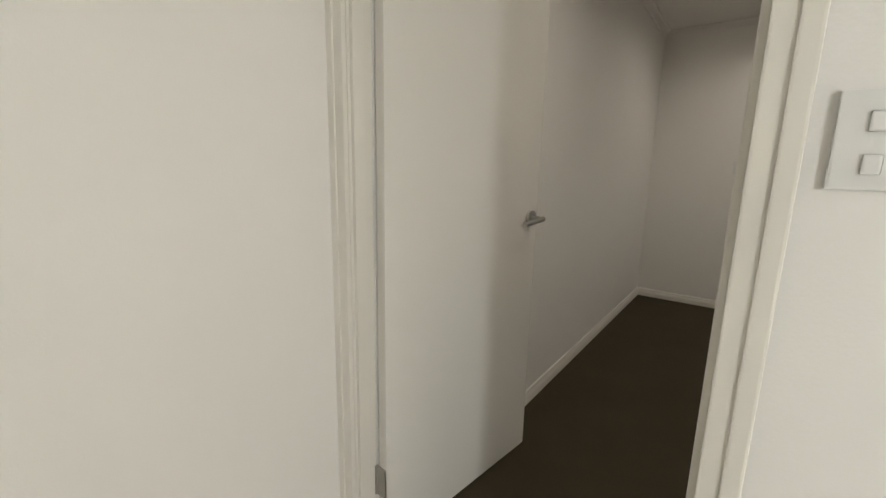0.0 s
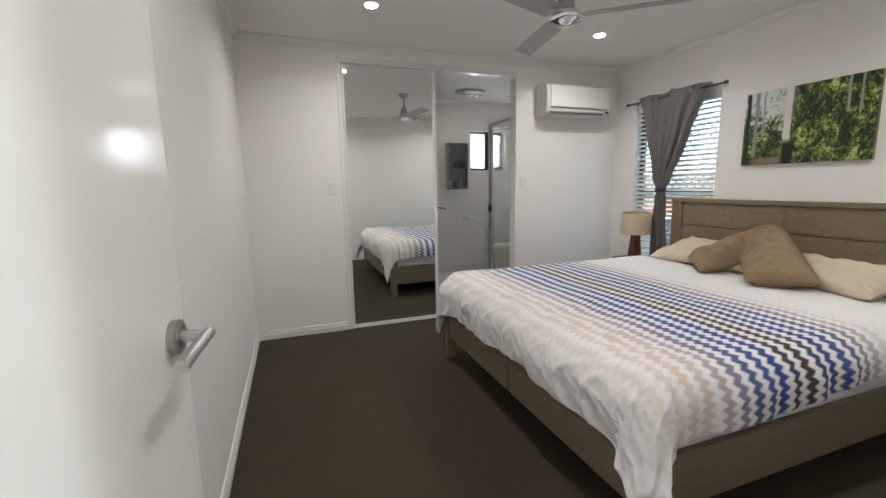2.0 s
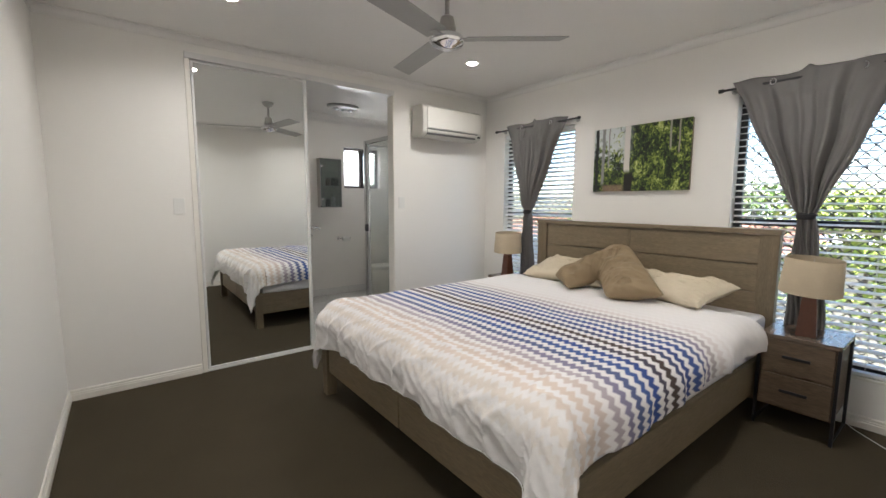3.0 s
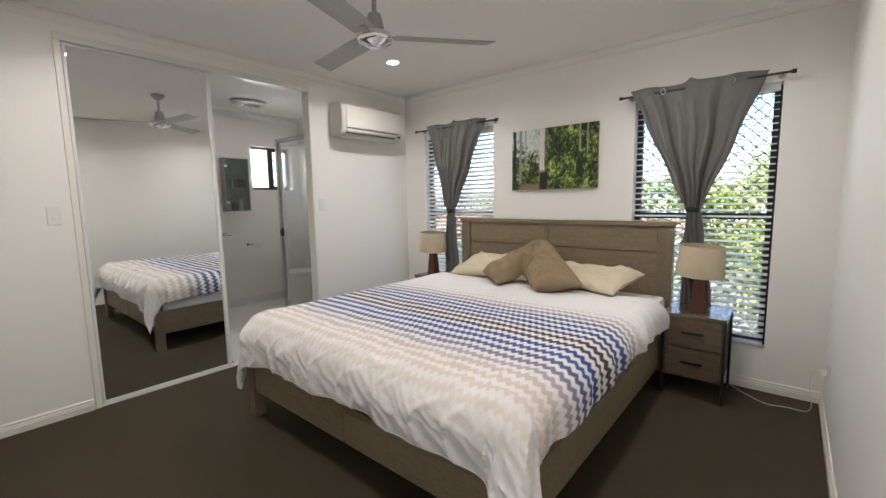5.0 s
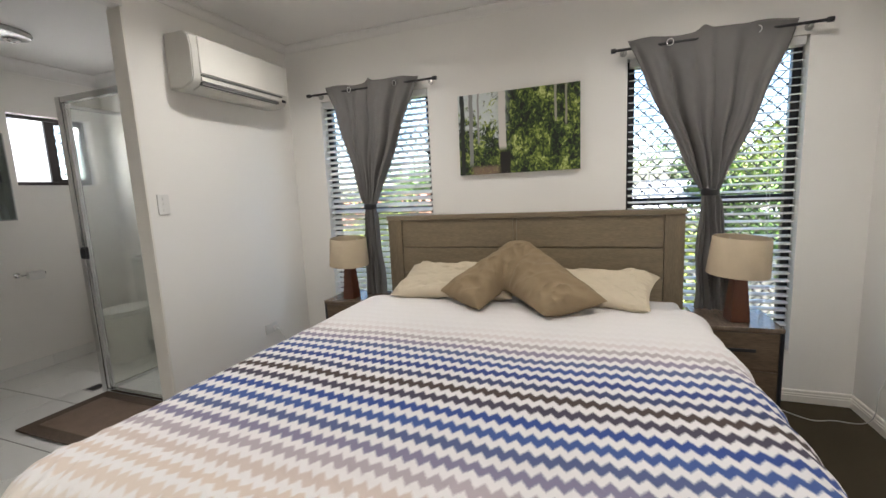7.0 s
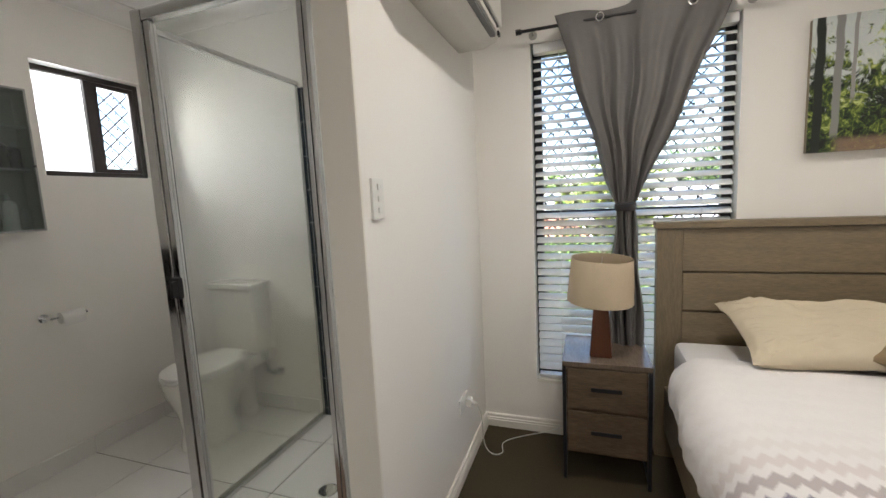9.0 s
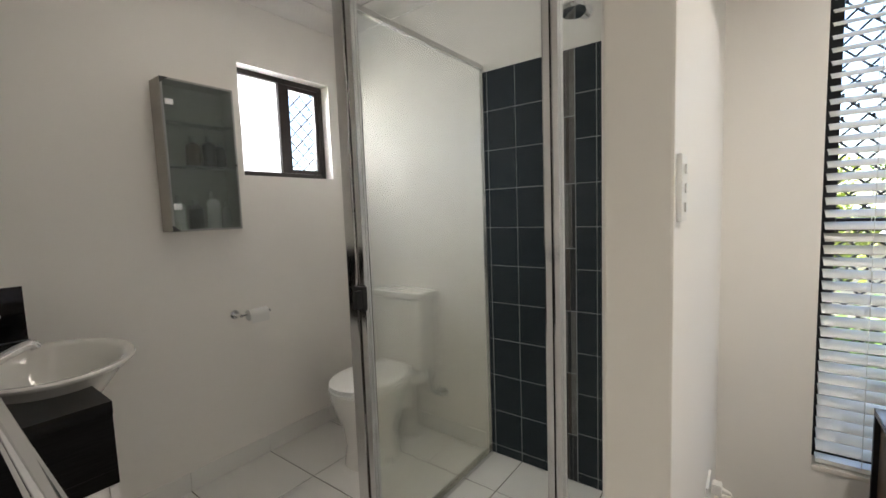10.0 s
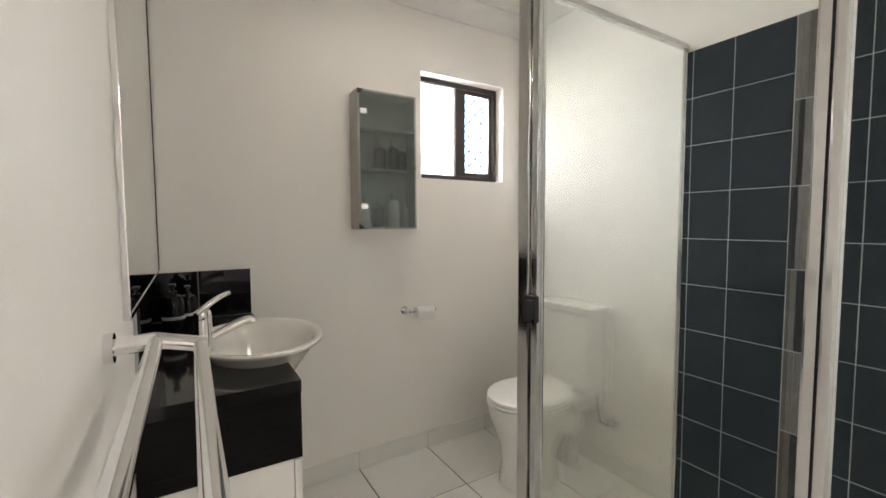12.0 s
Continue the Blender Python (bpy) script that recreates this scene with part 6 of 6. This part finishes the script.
house(19.0, 10.8, 9, 12, 2.5, M_ROOFT, 4, 1)
house(25.0, -1.5, 10, 12, 2.5, M_ROOFG, -6, 2)
house(38.0, 9.0, 11, 13, 2.6, M_ROOFG, 10, 3)
house(40.0, -16.0, 11, 13, 2.6, M_ROOFT, 3, 4)
house(52.0, 26.0, 12, 14, 2.6, M_ROOFT, 12, 5)
fence = thing("fence", pose(12.0, 4.0, GZ), "weathered grey timber paling fence across garden", "fence")
first = None
for k in range(110):
    y = -12 + k * 0.2
    if first is None:
        first = part("paling", bx(-0.009, -0.09, 0, 0.009, 0.09, 1.75, 0.004), M_PALING, fence)
        ob = first
    else:
        ob = new("paling", first.data)
        ob.parent = fence
    ob.location = (random.uniform(-0.004, 0.004), y, random.uniform(-0.02, 0.0))
for z in (0.4, 1.4):
    part("fence_rail", bx(0.012, -12.1, z, 0.05, 10.0, z + 0.08), M_PALING, fence)

# ---- tiles ----
fl = structure("floor_ensuite", bx(XI - 0.1, YN + 0.055, -0.2, XT + 0.1, YB + 0.05, -0.003), M_GROUT, "large white floor tiles with dark grout", "floor")
TXS = [XI] + [2.1445 + 0.3975 * k for k in range(-2, 3)] + [XT]
TYS = [YN + 0.056] + [6.221 - 0.3975 * k for k in range(3, -1, -1)] + [YB]
shared = {}


def piece(name, x0, y0, z0, x1, y1, z1, material, parent, bev=0.0012):
    """One tile, its mesh shared by all of its size."""
    key = (name, material.name, round(x1 - x0, 4), round(y1 - y0, 4), round(z1 - z0, 4))
    if key not in shared:
        hx_, hy_, hz_ = (x1 - x0) / 2, (y1 - y0) / 2, (z1 - z0) / 2
        ob = part(name, bx(-hx_, -hy_, -hz_, hx_, hy_, hz_, bev, 1), material, parent)
        shared[key] = ob.data
    else:
        ob = new(name, shared[key])
        ob.parent = parent
    ob.location = ((x0 + x1) / 2, (y0 + y1) / 2, (z0 + z1) / 2)
    return ob


G = 0.0026
for a, b in zip(TXS, TXS[1:]):
    for c, d in zip(TYS, TYS[1:]):
        if b - a > 0.02 and d - c > 0.02:
            piece("tile", a + G, c + G, -0.012, b - G, d - G, random.uniform(-0.0003, 0.0003), M_TILE, fl)
sk = thing("baseboard_ensuite", pose(0, 0, 0), "white skirting tiles round the ensuite wall", "baseboard")
sk["kind"] = "structure"
for a, b in zip(TXS, TXS[1:]):
    lo_ = max(a, VX)
    if b - lo_ > 0.02:
        piece("tile", lo_ + 0.001, YB - 0.008, 0.001, b - 0.001, YB - 0.0005, 0.092, M_TILE, sk)
for c, d in zip(TYS, TYS[1:]):
    lo_ = max(c, SY + 0.03)
    if d - lo_ > 0.02:
        piece("tile", XT - 0.008, lo_ + 0.001, 0.001, XT - 0.0005, d - 0.009, 0.092, M_TILE, sk)
    hi_ = min(d, VY)
    if c > YI - 0.1 and hi_ - max(c, YI) > 0.02:
        piece("tile", XI + 0.0005, max(c, YI) + 0.001, 0.001, XI + 0.008, hi_ - 0.001, 0.092, M_TILE, sk)
sw_ = thing("shower_tiling", pose(0, 0, 0), "charcoal wall tiles with pale grout lining shower", "wall tiles")
sw_["kind"] = "structure"
part("grout", bx(XT - 0.0098, YI + 0.001, 0.001, XT - 0.0005, SY + 0.012, 1.934), M_GROUTW, sw_)
COLS = [YI + 0.001, 4.860, 5.050, 5.140, 5.236, 5.421, 5.570, SY + 0.012]
ROWS_Z = [1.934 - 0.1884 * k for k in range(11)] + [0.002]
for a, b in zip(COLS, COLS[1:]):
    if b == 5.236:
        continue
    for hi_, lo_ in zip(ROWS_Z, ROWS_Z[1:]):
        piece("tile", XT - 0.0115, a + 0.0015, lo_ + 0.0015, XT - 0.0062 + random.uniform(0, 0.0004), b - 0.0015, hi_ - 0.0015, M_SLATE, sw_, 0.0014)

# ---- striped feature tiles ----
STRIPES = [mat("stripe_tile_" + nm, c, 0.3, var=0.2, scale=12, bump=0.06, bump_scale=60, fine=0.15, spec=0.4)
           for nm, c in (("charcoal", (0.022, 0.024, 0.028)), ("grey", (0.105, 0.100, 0.095)), ("taupe", (0.070, 0.058, 0.050)), ("pale", (0.16, 0.155, 0.15)))]
ZS = [1.934, 1.655, 1.368, 1.085, 0.803, 0.516, 0.225, 0.002]
rng = random.Random(11)
for hi_, lo_ in zip(ZS, ZS[1:]):
    off = rng.uniform(-0.006, 0.006)
    cuts = [5.140 + 0.002] + [5.140 + 0.096 * f + off for f in (0.24, 0.42, 0.66, 0.82)] + [5.236 - 0.002]
    for k, (a, b) in enumerate(zip(cuts, cuts[1:])):
        piece("stripe_tile", XT - 0.0118 - 0.0006 * (k % 2), a + 0.0004, lo_ + 0.0018, XT - 0.0062, b - 0.0004, hi_ - 0.0018, STRIPES[(k * 2 + rng.randrange(4)) % 4], sw_, 0.0008)

# ---- shower head ----
head_ = thing("wall_shower", pose(XT, 5.092, 2.065), "chrome wall-mounted shower head on a short arm", "shower head")
bm = bmesh.new()
tube(bm, (-0.006, 0, 0), (0, 0, 0), 0.028, n=24)
part("wall_flange", bm, M_CHROME, head_, "", True)
pipe("arm", [(-0.004, 0, 0), (-0.06, 0, 0.004), (-0.115, 0, 0.0), (-0.15, 0, -0.02)], 0.010, M_CHROME, head_)
bm = lathe(bmesh.new(), [(0.044, -0.012), (0.050, -0.008), (0.050, 0.002), (0.030, 0.016), (0.014, 0.024), (0.012, 0.034)], 36)
bmesh.ops.transform(bm, matrix=pose(-0.165, 0, -0.045, 0, 18, 0), verts=bm.verts)
part("rose", bm, M_CHROME, head_, "", True)
